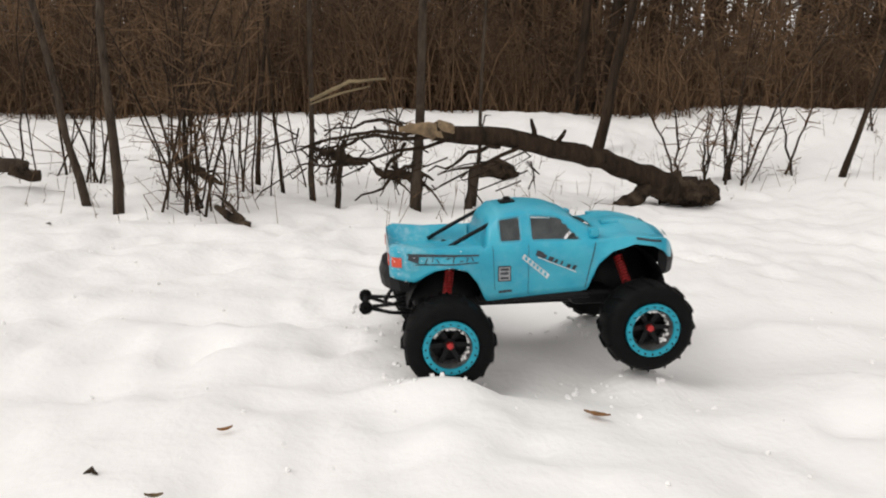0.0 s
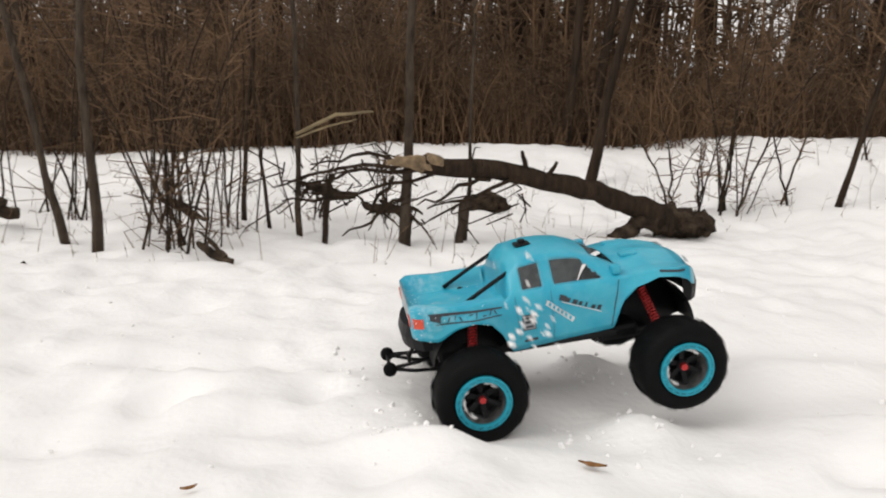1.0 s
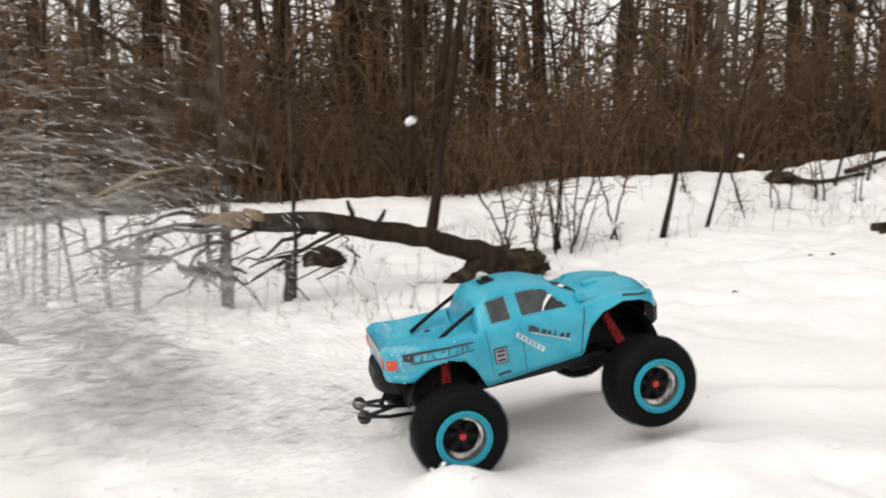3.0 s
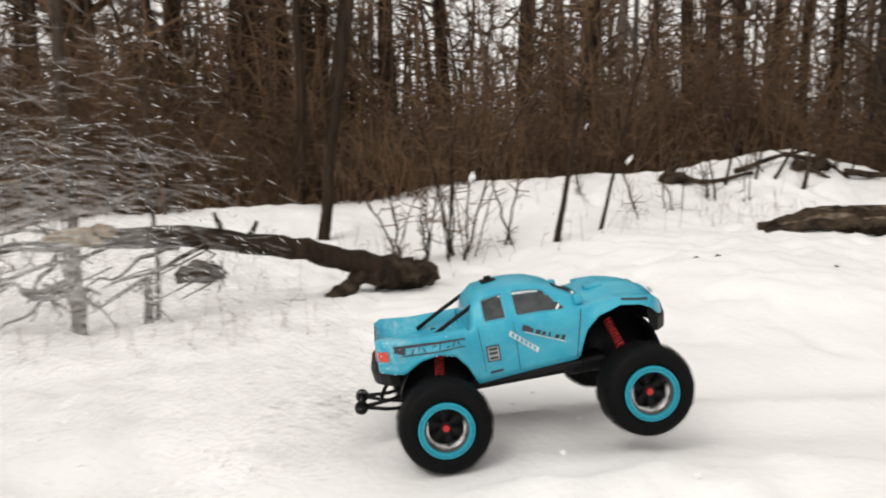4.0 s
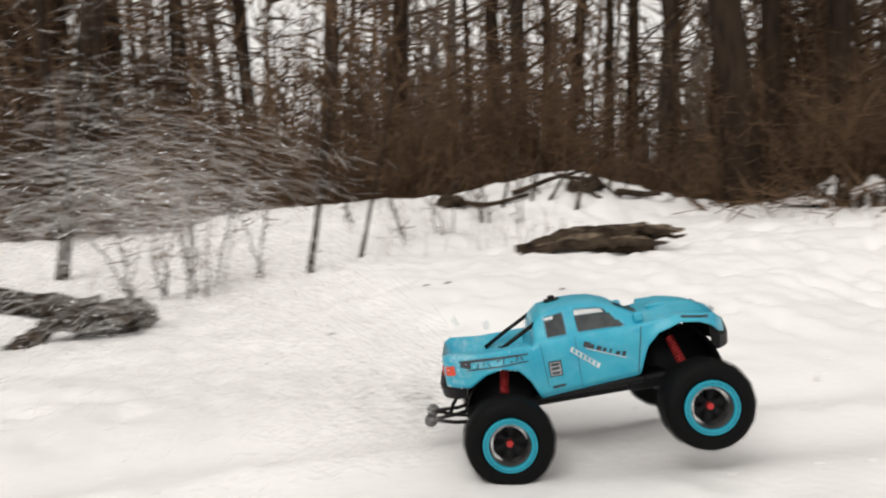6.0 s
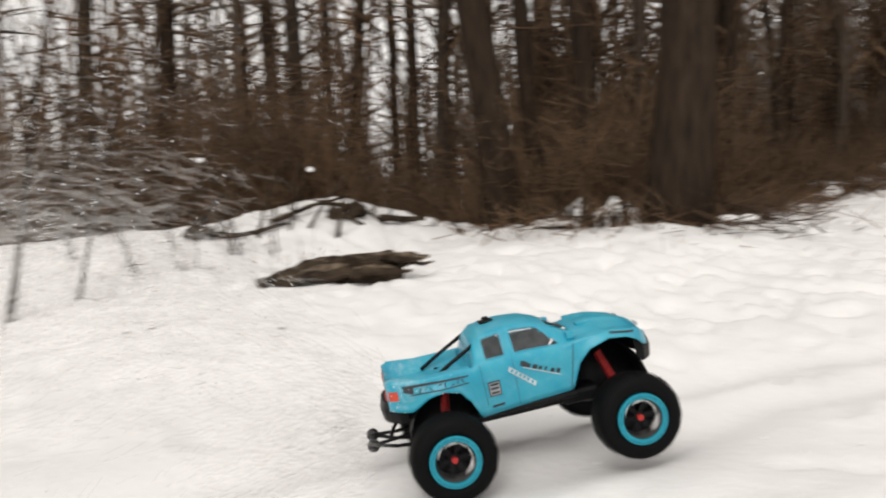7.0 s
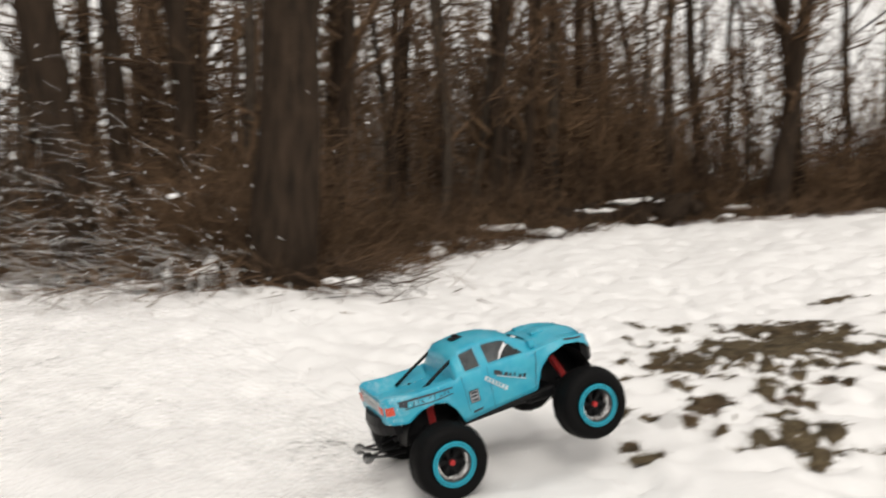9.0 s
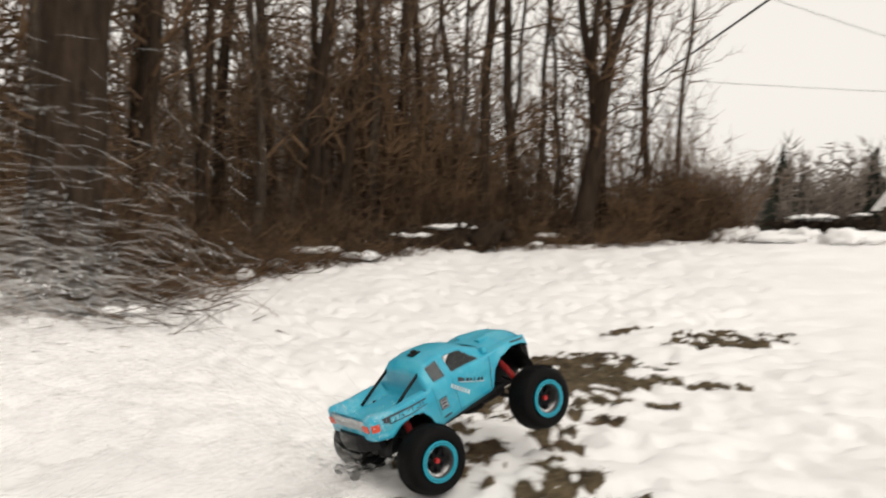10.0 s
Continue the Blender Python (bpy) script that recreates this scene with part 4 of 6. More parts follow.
# snow-dusted logs and brushwood where the field meets the wood
for i, (x, y, ln, r, yaw) in enumerate(((11.7, 1.6, 1.0, 0.19, 100), (11.2, 2.3, 0.9, 0.13, 132), (12.45, 0.6, 0.6, 0.09, 105), (10.5, 2.95, 0.8, 0.07, 145), (9.7, 3.45, 0.7, 0.06, 160), (11.0, 2.7, 0.6, 0.09, 120))):
    z = float(ground_z(x, y)) - 0.03
    far_log = new("far_log")
    tagged(far_log, "dark rotting log dusted with snow at the wood's edge", "log")
    c, s = math.cos(radians(yaw)) * ln / 2, math.sin(radians(yaw)) * ln / 2
    along = [(x + c * k, y + s * k, z + r * (0.9 + 0.5 * noise.noise(Vector((k * 2, i * 3.1, 0.5))))) for k in (-1, -0.5, 0, 0.5, 1)]
    bent("log", along, [r * 0.35, r * 0.8, r, r * 0.75, r * 0.3], BARK, "dark rotting wood", "", far_log, 11, 0.5, 360 + i, wob=0.5)
    rnd = random.Random(370 + i)
    for k in range(7):
        f, a = rnd.uniform(-0.9, 0.9), rnd.uniform(0, 6.28)
        p = Vector((x + c * f, y + s * f, z + r))
        q = p + Vector((math.cos(a) * 0.22, math.sin(a) * 0.22, rnd.uniform(0.0, 0.22)))
        bent("limb", [p, (p + q) / 2 + Vector((0, 0, 0.1)), q], [r * 0.22, r * 0.16, r * 0.06], BARK, "", "", far_log, 6, 0.3, 380 + i * 9 + k)
    for k in range(4):
        f = rnd.uniform(-0.7, 0.9)
        snow_cushion(x + c * f, y + s * f, z + r * rnd.uniform(1.35, 1.6), rnd.uniform(0.05, 0.11), rnd.uniform(0.07, 0.18), rnd.uniform(0.025, 0.05), 40 + i * 7 + k, "snow_cap", "crust of snow on the log", far_log)
rng = np.random.default_rng(23)
n = 1500
t = rng.random(n)
bx = np.interp(t, [0, 0.3, 0.55, 0.8, 1.0], [9.2, 10.4, 11.5, 12.15, 12.8]) + rng.normal(0, 0.16, n)
by = np.interp(t, [0, 0.3, 0.55, 0.8, 1.0], [3.6, 2.95, 2.2, 1.2, -0.8]) + rng.normal(0, 0.17, n)
B0 = np.stack([bx, by, ground_z(bx, by) + rng.uniform(0.0, 0.2, n) * (np.sin(t * 40) * 0.5 + 0.6)], 1)
a = rng.uniform(0, 6.283, n)
ln = rng.uniform(0.12, 0.45, n)
B1 = B0 + np.stack([np.cos(a) * ln, np.sin(a) * ln, rng.normal(0.08, 0.15, n)], 1)
tagged(stick_mesh("brushwood", B0, B1, rng.uniform(0.003, 0.009, n), 0.002, TWIG), "dark brushwood heaped where the field meets the wood", "brush", kind="stuff")
for i in range(18):
    rnd = random.Random(640 + i)
    f = rnd.random()
    x = float(np.interp(f, [0, 0.3, 0.55, 0.8, 1.0], [9.2, 10.4, 11.5, 12.1, 12.7])) + rnd.uniform(-0.2, 0.2)
    y = float(np.interp(f, [0, 0.3, 0.55, 0.8, 1.0], [3.55, 2.9, 2.15, 1.15, -0.8])) + rnd.uniform(-0.15, 0.2)
    snow_cushion(x, y, float(ground_z(x, y)) + rnd.uniform(-0.02, 0.06), rnd.uniform(0.06, 0.17), rnd.uniform(0.06, 0.17), rnd.uniform(0.03, 0.08), 140 + i, "snow_mound", "small lump of snow among brushwood at the wood's edge")
# ploughed bank
for i in range(40):
    rnd = random.Random(700 + i)
    y = -1.7 - i * 0.17
    x = 13.6 + rnd.uniform(-0.7, 0.7) - 0.04 * i
    snow_cushion(x, y, float(ground_z(x, y)) + 0.02, rnd.uniform(0.16, 0.45), rnd.uniform(0.12, 0.38), rnd.uniform(0.05, 0.17), 80 + i, "snow_mound", "lumpy heap of ploughed snow across the field")


# ---- thawed patches ----
def turf(x, y, lx, ly, yaw, seed, blades):
    """An uneven patch of dead turf that breaks through the snow."""
    rnd = random.Random(seed)
    top = new("bare_patch")
    top.location = (x, y, 0)
    tagged(top, "thawed patch of brown dead turf in the snow", "turf", "thawed patches")
    bm = bmesh.new()
    n, c, s = (34 if lx > 0.3 else 14), math.cos(radians(yaw)), math.sin(radians(yaw))
    grid = {}
    for i in range(-n, n + 1):
        for j in range(-n, n + 1):
            u, v = i / n, j / n
            px_, py_ = u * lx * c - v * ly * s, u * lx * s + v * ly * c
            q = 1 - math.hypot(u, v) + 0.8 * noise.noise(Vector((px_ * 6 + seed, py_ * 9, seed))) + 0.7 * noise.noise(Vector((px_ * 15, py_ * 22 + seed, 3)))
            if q > 0.3:
                grid[i, j] = bm.verts.new((px_, py_, surface_z(x + px_, y + py_) + min(0.012, (q - 0.3) * 0.05) - 0.001 + 0.006 * noise.noise(Vector((px_ * 40, py_ * 40, 1)))))
    for (i, j), v in grid.items():
        q = [grid.get(k) for k in ((i, j), (i + 1, j), (i + 1, j + 1), (i, j + 1))]
        if all(q):
            bm.faces.new(q)
    bmesh.ops.delete(bm, geom=[v for v in bm.verts if not v.link_faces], context="VERTS")
    pts = [v.co.copy() for v in bm.verts]
    part("soil", bm, DIRT, top, smooth=True)
    P0, P1 = [], []
    for _ in range(blades):
        p = rnd.choice(pts) + Vector((rnd.uniform(-0.01, 0.01), rnd.uniform(-0.01, 0.01), 0))
        P0.append(p)
        P1.append(p + Vector((rnd.uniform(-0.05, 0.05), rnd.uniform(-0.05, 0.05), rnd.uniform(0.002, 0.018))))
    tagged(stick_mesh("dead_grass", P0, P1, 0.0014, 0.0006, STRAW if seed % 2 else TWIG, top), "matted dead grass", kind="stuff")


for i, (x, y, lx, ly, yaw, bl) in enumerate(((6.75, 0.45, 1.15, 0.62, -28, 1300), (6.2, 0.8, 0.5, 0.2, -5, 380), (6.9, 0.02, 0.4, 0.24, -60, 240), (7.5, 0.35, 0.6, 0.4, -60, 420), (4.98, 0.36, 0.34, 0.14, -10, 280), (5.3, 0.64, 0.2, 0.11, 0, 120), (5.62, 0.42, 0.2, 0.1, -15, 130), (8.36, -0.8, 0.55, 0.3, -75, 260), (6.86, -0.42, 0.26, 0.13, -75, 80), (8.6, -0.05, 0.24, 0.11, -70, 60), (4.68, 0.79, 0.09, 0.06, 10, 40), (5.42, 0.36, 0.12, 0.07, -30, 50), (7.35, 1.06, 0.3, 0.09, -70, 110), (5.1, 0.7, 0.09, 0.06, 20, 40), (4.75, 0.3, 0.1, 0.07, -20, 40), (5.9, 0.2, 0.2, 0.09, -30, 70), (6.3, -0.1, 0.12, 0.06, -60, 40))):
    turf(x, y, lx, ly, yaw, 401 + i, bl * 2)
rnd = random.Random(15)
for i in range(26):
    turf(rnd.uniform(4.8, 6.6), rnd.uniform(0.1, 0.95), rnd.uniform(0.03, 0.09), rnd.uniform(0.02, 0.05), rnd.uniform(-80, 20), 431 + i, 24)


# ---- small litter ----
def leaf(x, y, yaw, ln, mat, label):
    bm = bmesh.new()
    rows = []
    for i in range(9):
        f = i / 8
        w = ln * 0.2 * math.sin(math.pi * min(1, f * 0.98 + 0.01)) ** 1.3 * (1 + 0.15 * math.sin(i * 2.4))
        z = 0.004 + 0.005 * (f - 0.5) ** 2 * 4
        rows.append([bm.verts.new((ln * (f - 0.5), k * w, z + abs(k) * 0.004)) for k in (-1, 0, 1)])
    for p, q in zip(rows, rows[1:]):
        for k in range(2):
            bm.faces.new((p[k], p[k + 1], q[k + 1], q[k]))
    bmesh.ops.solidify(bm, geom=bm.faces[:], thickness=0.001)
    ob = part("dry_leaf", bm, mat)
    ob.matrix_basis = pose(x, y, surface_z(x, y) + 0.004, 0, 0, yaw)
    return tagged(ob, label, "leaf")


leaf(0.37, 1.53, -18, 0.058, LEAF, "curled orange-brown dry leaf on the snow")
leaf(-0.39, 1.36, 30, 0.03, LEAF, "small brown dry leaf on the snow")
leaf(-0.44, 1.12, 10, 0.03, STRAW, "small tan leaf on the snow")
for i, (x, y) in enumerate(((-0.58, 1.2), (2.85, 3.59), (2.76, 3.64), (-0.38, 3.35), (-1.6, 3.1), (3.3, 3.3), (2.2, 3.4))):
    z = surface_z(x, y)
    bent("twig", [(x - 0.012, y, z - 0.002), (x, y + 0.006, z + 0.006), (x + 0.014, y - 0.004, z + 0.003)], [0.003, 0.005, 0.002], ROT, "small dark twig on the snow", "twig", None, 5, 0.2, 500 + i, 2)


# crumbs of snow, thick about the place where the wheels dig in
rng = np.random.default_rng(44)
m0 = TRUCK_PATH[0][1]
spots = [m0 @ Vector((x, y, 0)) for x in (-0.24, 0.22) for y in (-0.22, 0.22)]
bm = bmesh.new()
for i in range(420):
    if i < 150:
        p = spots[i % 4]
        x, y = p.x + rng.normal(-0.03, 0.09), p.y + rng.normal(-0.02, 0.08)
        s = rng.uniform(0.002, 0.008)
    else:
        x, y = rng.uniform(-1.6, 6.5), rng.uniform(0.9, 3.2)
        s = rng.uniform(0.002, 0.007)
    near_i, near_j = int(np.argmin(abs(gx - x))), int(np.argmin(abs(gy - y)))
    r = bmesh.ops.create_icosphere(bm, subdivisions=1, radius=s, matrix=Matrix.Translation((x, y, GZ[near_j, near_i] + s * 0.3)))
    for v in r["verts"]:
        v.co += Vector(rng.normal(0, s * 0.22, 3))
tagged(part("snow_crumbs", bm, SNOW), "loose snow crumbs scattered over the field", "snow", kind="stuff")


# ---- distance ----
def conifer(x, y, h, seed):
    rnd = random.Random(seed)
    z = float(ground_z(x, y))
    top = new("conifer")
    top.location = (x, y, z)
    tagged(top, "dark distant conifer beyond the field", "tree", "far conifers")
    part("trunk", tube(bmesh.new(), [(0, 0, -0.5), (0, 0, h * 0.6), (0, 0, h)], [0.2, 0.12, 0.03], 7), BARK, top)
    P0, P1, R = [], [], []
    for _ in range(900):
        f = rnd.random() ** 0.8
        a = rnd.uniform(0, 6.283)
        r = h * 0.33 * (1.02 - f) * rnd.uniform(0.6, 1.1)
        P0.append((0, 0, h * (0.06 + 0.94 * f)))
        P1.append((r * math.cos(a), r * math.sin(a), h * (0.06 + 0.94 * f) - r * rnd.uniform(0.1, 0.5)))
        R.append(rnd.uniform(0.14, 0.32) * (1.1 - f))
    stick_mesh("crown", P0, P1, R, 0.02, CONIFER, top)


for i, (x, y, h) in enumerate(((64.6, -15.1, 8.2), (62.8, -21, 7.6), (67, -17.2, 6.4), (75, -25, 8.5), (60, -27, 7), (70, -33, 8), (80, -44, 10), (58, -41, 8))):
    conifer(x, y, h, 800 + i)
rng = np.random.default_rng(31)
n = 3000
fx, fy = rng.uniform(60, 110, n), rng.uniform(-75, -14, n)
hb = rng.uniform(4, 9, n)
F0 = np.stack([fx, fy, ground_z(fx, fy) - 0.5], 1)
F1 = F0 + np.stack([rng.normal(0, 0.3, n), rng.normal(0, 0.3, n), hb], 1)
P0, P1, R0 = [F0], [F1], [rng.uniform(0.06, 0.16, n)]
for _ in range(18):
    f = rng.uniform(0.1, 1, (n, 1))
    p = F0 + (F1 - F0) * f
    v = rng.normal(0, 1, (n, 3))
    v[:, 2] = abs(v[:, 2])
    P0.append(p)
    P1.append(p + v / np.linalg.norm(v, axis=1)[:, None] * (hb * 0.13)[:, None])
    R0.append(np.full(n, 0.08))
# the grove's haze is in its twig colour too
tagged(stick_mesh("far_grove", np.concatenate(P0), np.concatenate(P1), np.concatenate(R0), 0.015, TWIG_HAZED), "bare grove beyond the field, greyed in colour for haze", "trees", kind="stuff")


# a dark heap of brushwood under snow, and a house, at the field's far side
hx, hy = at_time(10.0, 0.86, 15.5)
hz = float(ground_z(hx, hy))
heap = new("brush_heap")
tagged(heap, "dark heap of cut brush half covered with snow", "brush")
rng = np.random.default_rng(91)
n = 700
B0 = np.stack([hx + rng.normal(0, 0.35, n), hy + rng.normal(0, 0.5, n), hz + rng.uniform(0, 0.3, n)], 1)
a = rng.uniform(0, 6.283, n)
B1 = B0 + np.stack([np.cos(a) * 0.35, np.sin(a) * 0.35, rng.normal(0.05, 0.13, n)], 1)
tagged(stick_mesh("cut_brush", B0, B1, 0.018, 0.006, BARK, heap), "dark cut branches", kind="stuff")
rnd = random.Random(92)
for k in range(7):
    snow_cushion(hx + rnd.uniform(-0.3, 0.1), hy + rnd.uniform(-0.6, 0.6), hz + rnd.uniform(0.3, 0.42), rnd.uniform(0.1, 0.2), rnd.uniform(0.12, 0.3), rnd.uniform(0.03, 0.06), 300 + k, "snow_cap", "crust of snow on the heap", heap)


def far_house(x, y, yaw):
    """A low house with a snow-covered gable roof."""
    top = new("house")
    top.matrix_basis = pose(x, y, float(ground_z(x, y)) - 0.3, 0, 0, yaw)
    tagged(top, "distant brown house under a snow-covered roof", "house")
    bm = bmesh.new()
    box(bm, (-4, -3, 0), (4, 3, 2.9), 0.02)
    part("wall", bm, ROT, top, "dark brown boarded wall")
    for sgn in (-1, 1):
        bm = bmesh.new()
        v = [bm.verts.new(p) for p in ((-4.4, sgn * 3.5, 2.7), (4.4, sgn * 3.5, 2.7), (4.4, 0, 4.6), (-4.4, 0, 4.6))]
        bm.faces.new(v)
        bmesh.ops.solidify(bm, geom=bm.faces[:], thickness=0.3)
        part("roof", bm, SNOW, top, "thick snow on the roof slope")
    for k in (-2.4, 0, 2.4):
        bm = bmesh.new()
        box(bm, (k - 0.5, -3.06, 1.1), (k + 0.5, -2.98, 2.2), 0.02)
        part("window", bm, DECAL_G, top, "pale window")


def cable(pts, r, label):
    a, b = Vector(pts[0]), Vector(pts[1])
    P = [a.lerp(b, i / 20) - Vector((0, 0, 4 * pts[2] * (i / 20) * (1 - i / 20))) for i in range(21)]
    tagged(part("cable", tube(bmesh.new(), P, [r] * 21, 6), CABLE, smooth=True), label, "cable", "overhead cables")


def beyond(t, px, py, d):
    """A point seen from the path's row at time t, at fractions of the half width right and up, d metres off."""
    m = [r[1] for r in PATH if abs(r[0] - t) < 0.01][0]
    h = math.tan(cam.data.angle / 2)
    return m.translation + (m.to_3x3() @ Vector((px * h, py * h, -1))) * d


cable((beyond(10.0, 0.487, 0.39, 30), beyond(10.0, 1.27, 0.946, 15), 0.05), 0.038, "thick black overhead utility cable")
cable((beyond(10.0, 0.70, 0.58, 30), beyond(10.0, 1.4, 0.36, 30), 0.1), 0.012, "thin dark overhead utility wire")
cable((beyond(10.0, 0.55, 0.38, 32), beyond(10.0, 1.5, 0.34, 32), 0.1), 0.01, "thin dark overhead utility wire")


# ---- the model truck ----
def tab(x, pts):
    return float(np.interp(x, [p[0] for p in pts], [p[1] for p in pts]))


Z_TOP = [(-0.37, 0.165), (-0.15, 0.165), (-0.146, 0.172), (-0.128, 0.255), (-0.1, 0.278), (-0.04, 0.286), (0.0, 0.285), (0.04, 0.28), (0.08, 0.265), (0.12, 0.243), (0.148, 0.227), (0.16, 0.229), (0.185, 0.2335), (0.22, 0.2355), (0.3, 0.221), (0.3336, 0.205), (0.3546, 0.18), (0.3655, 0.155)]
Z_BELT = [(-0.37, 0.2), (-0.352, 0.206), (-0.27, 0.197), (-0.15, 0.198), (-0.13, 0.2), (0.1, 0.2), (0.17, 0.208), (0.25, 0.212), (0.3168, 0.2), (0.3504, 0.172), (0.3655, 0.145)]
W_SIDE = [(-0.37, 0.138), (-0.357, 0.155), (-0.33, 0.164), (-0.22, 0.17), (-0.14, 0.164), (0.0, 0.16), (0.1, 0.161), (0.2, 0.17), (0.28, 0.164), (0.3168, 0.146), (0.3378, 0.118), (0.3521, 0.09), (0.3588, 0.07)]
W_TOP = [(-0.37, 0.118), (-0.352, 0.135), (-0.15, 0.138), (-0.14, 0.125), (-0.12, 0.112), (0.04, 0.108), (0.1, 0.118), (0.15, 0.13), (0.2, 0.128), (0.3, 0.115), (0.3378, 0.088), (0.3588, 0.05)]
Z_LOW = [(-0.37, 0.13), (-0.312, 0.12), (-0.29, 0.132), (-0.265, 0.147), (-0.224, 0.155), (-0.185, 0.143), (-0.16, 0.112), (-0.14, 0.066), (-0.136, 0.063), (0.1, 0.078), (0.114, 0.082), (0.125, 0.115), (0.14, 0.148), (0.17, 0.178), (0.225, 0.195), (0.275, 0.187), (0.3042, 0.172), (0.3252, 0.152), (0.3504, 0.14), (0.3655, 0.132)]


def side_y(x, z):
    """Half width of the shell's side below the belt."""
    w = tab(x, W_SIDE)
    belt, low = tab(x, Z_BELT), tab(x, Z_LOW)
    f = (z - 0.06) / (belt - 0.06)
    flare = 0.010 * math.exp(-((z - low) / 0.018) ** 2) * (math.exp(-((x + 0.224) / 0.09) ** 2) + math.exp(-((x - 0.225) / 0.1) ** 2))
    return w - 0.012 * (1 - f) ** 2 - 0.006 * max(0, f - 0.8) / 0.2 - 0.003 * math.exp(-((f - 0.55) / 0.06) ** 2) + flare


def edge_z(x):
    """Height of the roof's or hood's side edge."""
    t = tab(x, Z_TOP)
    if x < -0.146:
        return tab(x, Z_BELT) + 0.004
    return t - (0.014 if x < 0.14 else 0.018)


def upper_point(x, f):
    """The pillar plane between belt (0) and roof edge (1)."""
    b, e = tab(x, Z_BELT), edge_z(x)
    y0, y1 = side_y(x, b) - (0.004 if -0.14 < x < 0.14 else 0.0), tab(x, W_TOP)
    return y0 + (y1 - y0) * f, b + (e - b) * f


def profile(x):
    low, belt = tab(x, Z_LOW), tab(x, Z_BELT)
    pts = []
    for i in range(9):
        z = low + (belt - low) * i / 8
        pts.append((side_y(x, z), z))
    for i in range(1, 8):
        pts.append(upper_point(x, i / 7))
    e, t, w = edge_z(x), tab(x, Z_TOP), tab(x, W_TOP)
    bed = x < -0.146
    for i in range(1, 9):
        f = i / 8
        y = w * (1 - f)
        if bed:
            z = t + (e - t) * max(0, 1 - f * 5)
        else:
            z = e + (t - e) * (1 - (1 - f) ** 2.4)
            if x > 0.15:
                z += 0.007 * math.exp(-((y - 0.045) / 0.012) ** 2) * float(ss(0.15, 0.2, x) * (1 - ss(0.25, 0.33, x)))
        pts.append((max(y, 0.0), z))
    return pts


def in_window(x, k):
    """Whether a face of the pillar strip at x, with strip index k of 0..6, lies in a side window."""
    f = (k + 0.5) / 7
    if -0.1 < x < -0.052 and 0.12 < f < 0.88:
        return True
    return -0.02 < x < 0.094 - 0.055 * max(0.0, f - 0.25) / 0.75 and 0.12 < f < 0.88


def body_shell(truck):
    bm = bmesh.new()
    xs = sorted(set([round(-0.37 + 0.006 * i, 4) for i in range(123)] + [-0.149, -0.146, -0.142, -0.138, 0.3655]))
    rows = []
    for x in xs:
        pr = profile(x)
        right = [bm.verts.new((x, -y, z)) for y, z in pr]
        left = [bm.verts.new((x, y, z)) for y, z in pr[:-1]][::-1]
        rows.append(right + left)
    n = len(rows[0])
    for a, b, x0, x1 in zip(rows, rows[1:], xs, xs[1:]):
        xm = (x0 + x1) / 2
        for k in range(n - 1):
            kk = k if k < n // 2 else n - 2 - k
            if 8 <= kk < 15 and in_window(xm, kk - 8):
                continue
            if kk >= 17 and 0.084 < xm < 0.144:
                continue
            bm.faces.new((a[k], b[k], b[k + 1], a[k + 1]))
    for row in (rows[0], rows[-1]):
        c = len(row) // 2
        for k in range(c):
            q = (row[k], row[k + 1], row[-k - 2], row[-k - 1])
            if len(set(q)) == 4:
                bm.faces.new(q)
            elif len(set(q)) == 3:
                bm.faces.new((row[k], row[k + 1], row[-k - 1]))
    bmesh.ops.recalc_face_normals(bm, faces=bm.faces)
    ob = part("body_shell", bm, CYAN, truck, "glossy cyan pickup shell spattered with snow", smooth=True)
    so = ob.modifiers.new("thickness", "SOLIDIFY")
    so.thickness, so.offset, so.material_offset = 0.0022, -1, 1
    ob.data.materials.append(LINING)
    return ob


def on_side(name, truck, quad, mat, label="", off=0.0022, nx_=10, nz_=4, mirror=False):
    """A decal following the shell's near side, from a quad of (x, z) corners: low left, low right, high right, high left."""
    bm = bmesh.new()
    grid = []
    for j in range(nz_ + 1):
        row = []
        for i in range(nx_ + 1):
            u, v = i / nx_, j / nz_
            x = (quad[0][0] * (1 - u) + quad[1][0] * u) * (1 - v) + (quad[3][0] * (1 - u) + quad[2][0] * u) * v
            z = (quad[0][1] * (1 - u) + quad[1][1] * u) * (1 - v) + (quad[3][1] * (1 - u) + quad[2][1] * u) * v
            y = side_y(x, z) + off
            row.append(bm.verts.new((x, y if mirror else -y, z)))
        grid.append(row)
    for a, b in zip(grid, grid[1:]):
        for i in range(nx_):
            bm.faces.new((a[i], a[i + 1], b[i + 1], b[i]))
    return part(name, bm, mat, truck, label, smooth=True)


def window(truck, x0, x1, slant, sgn, f0=0.08, f1=0.92):
    bm = bmesh.new()
    rows = []
    for j in range(6):
        f = f0 + (f1 - f0) * j / 5
        xe = x1 - slant * max(0.0, f - 0.25) / 0.75
        row = []
        for i in range(9):
            x = x0 + (xe - x0) * i / 8
            y, z = upper_point(x, f)
            row.append(bm.verts.new((x, sgn * (y + 0.0012), z)))
        rows.append(row)
    for a, b in zip(rows, rows[1:]):
        for i in range(8):
            bm.faces.new((a[i], a[i + 1], b[i + 1], b[i]))
    ob = part("side_window", bm, GLASS, truck, "smoked clear side window", smooth=True)
    return ob


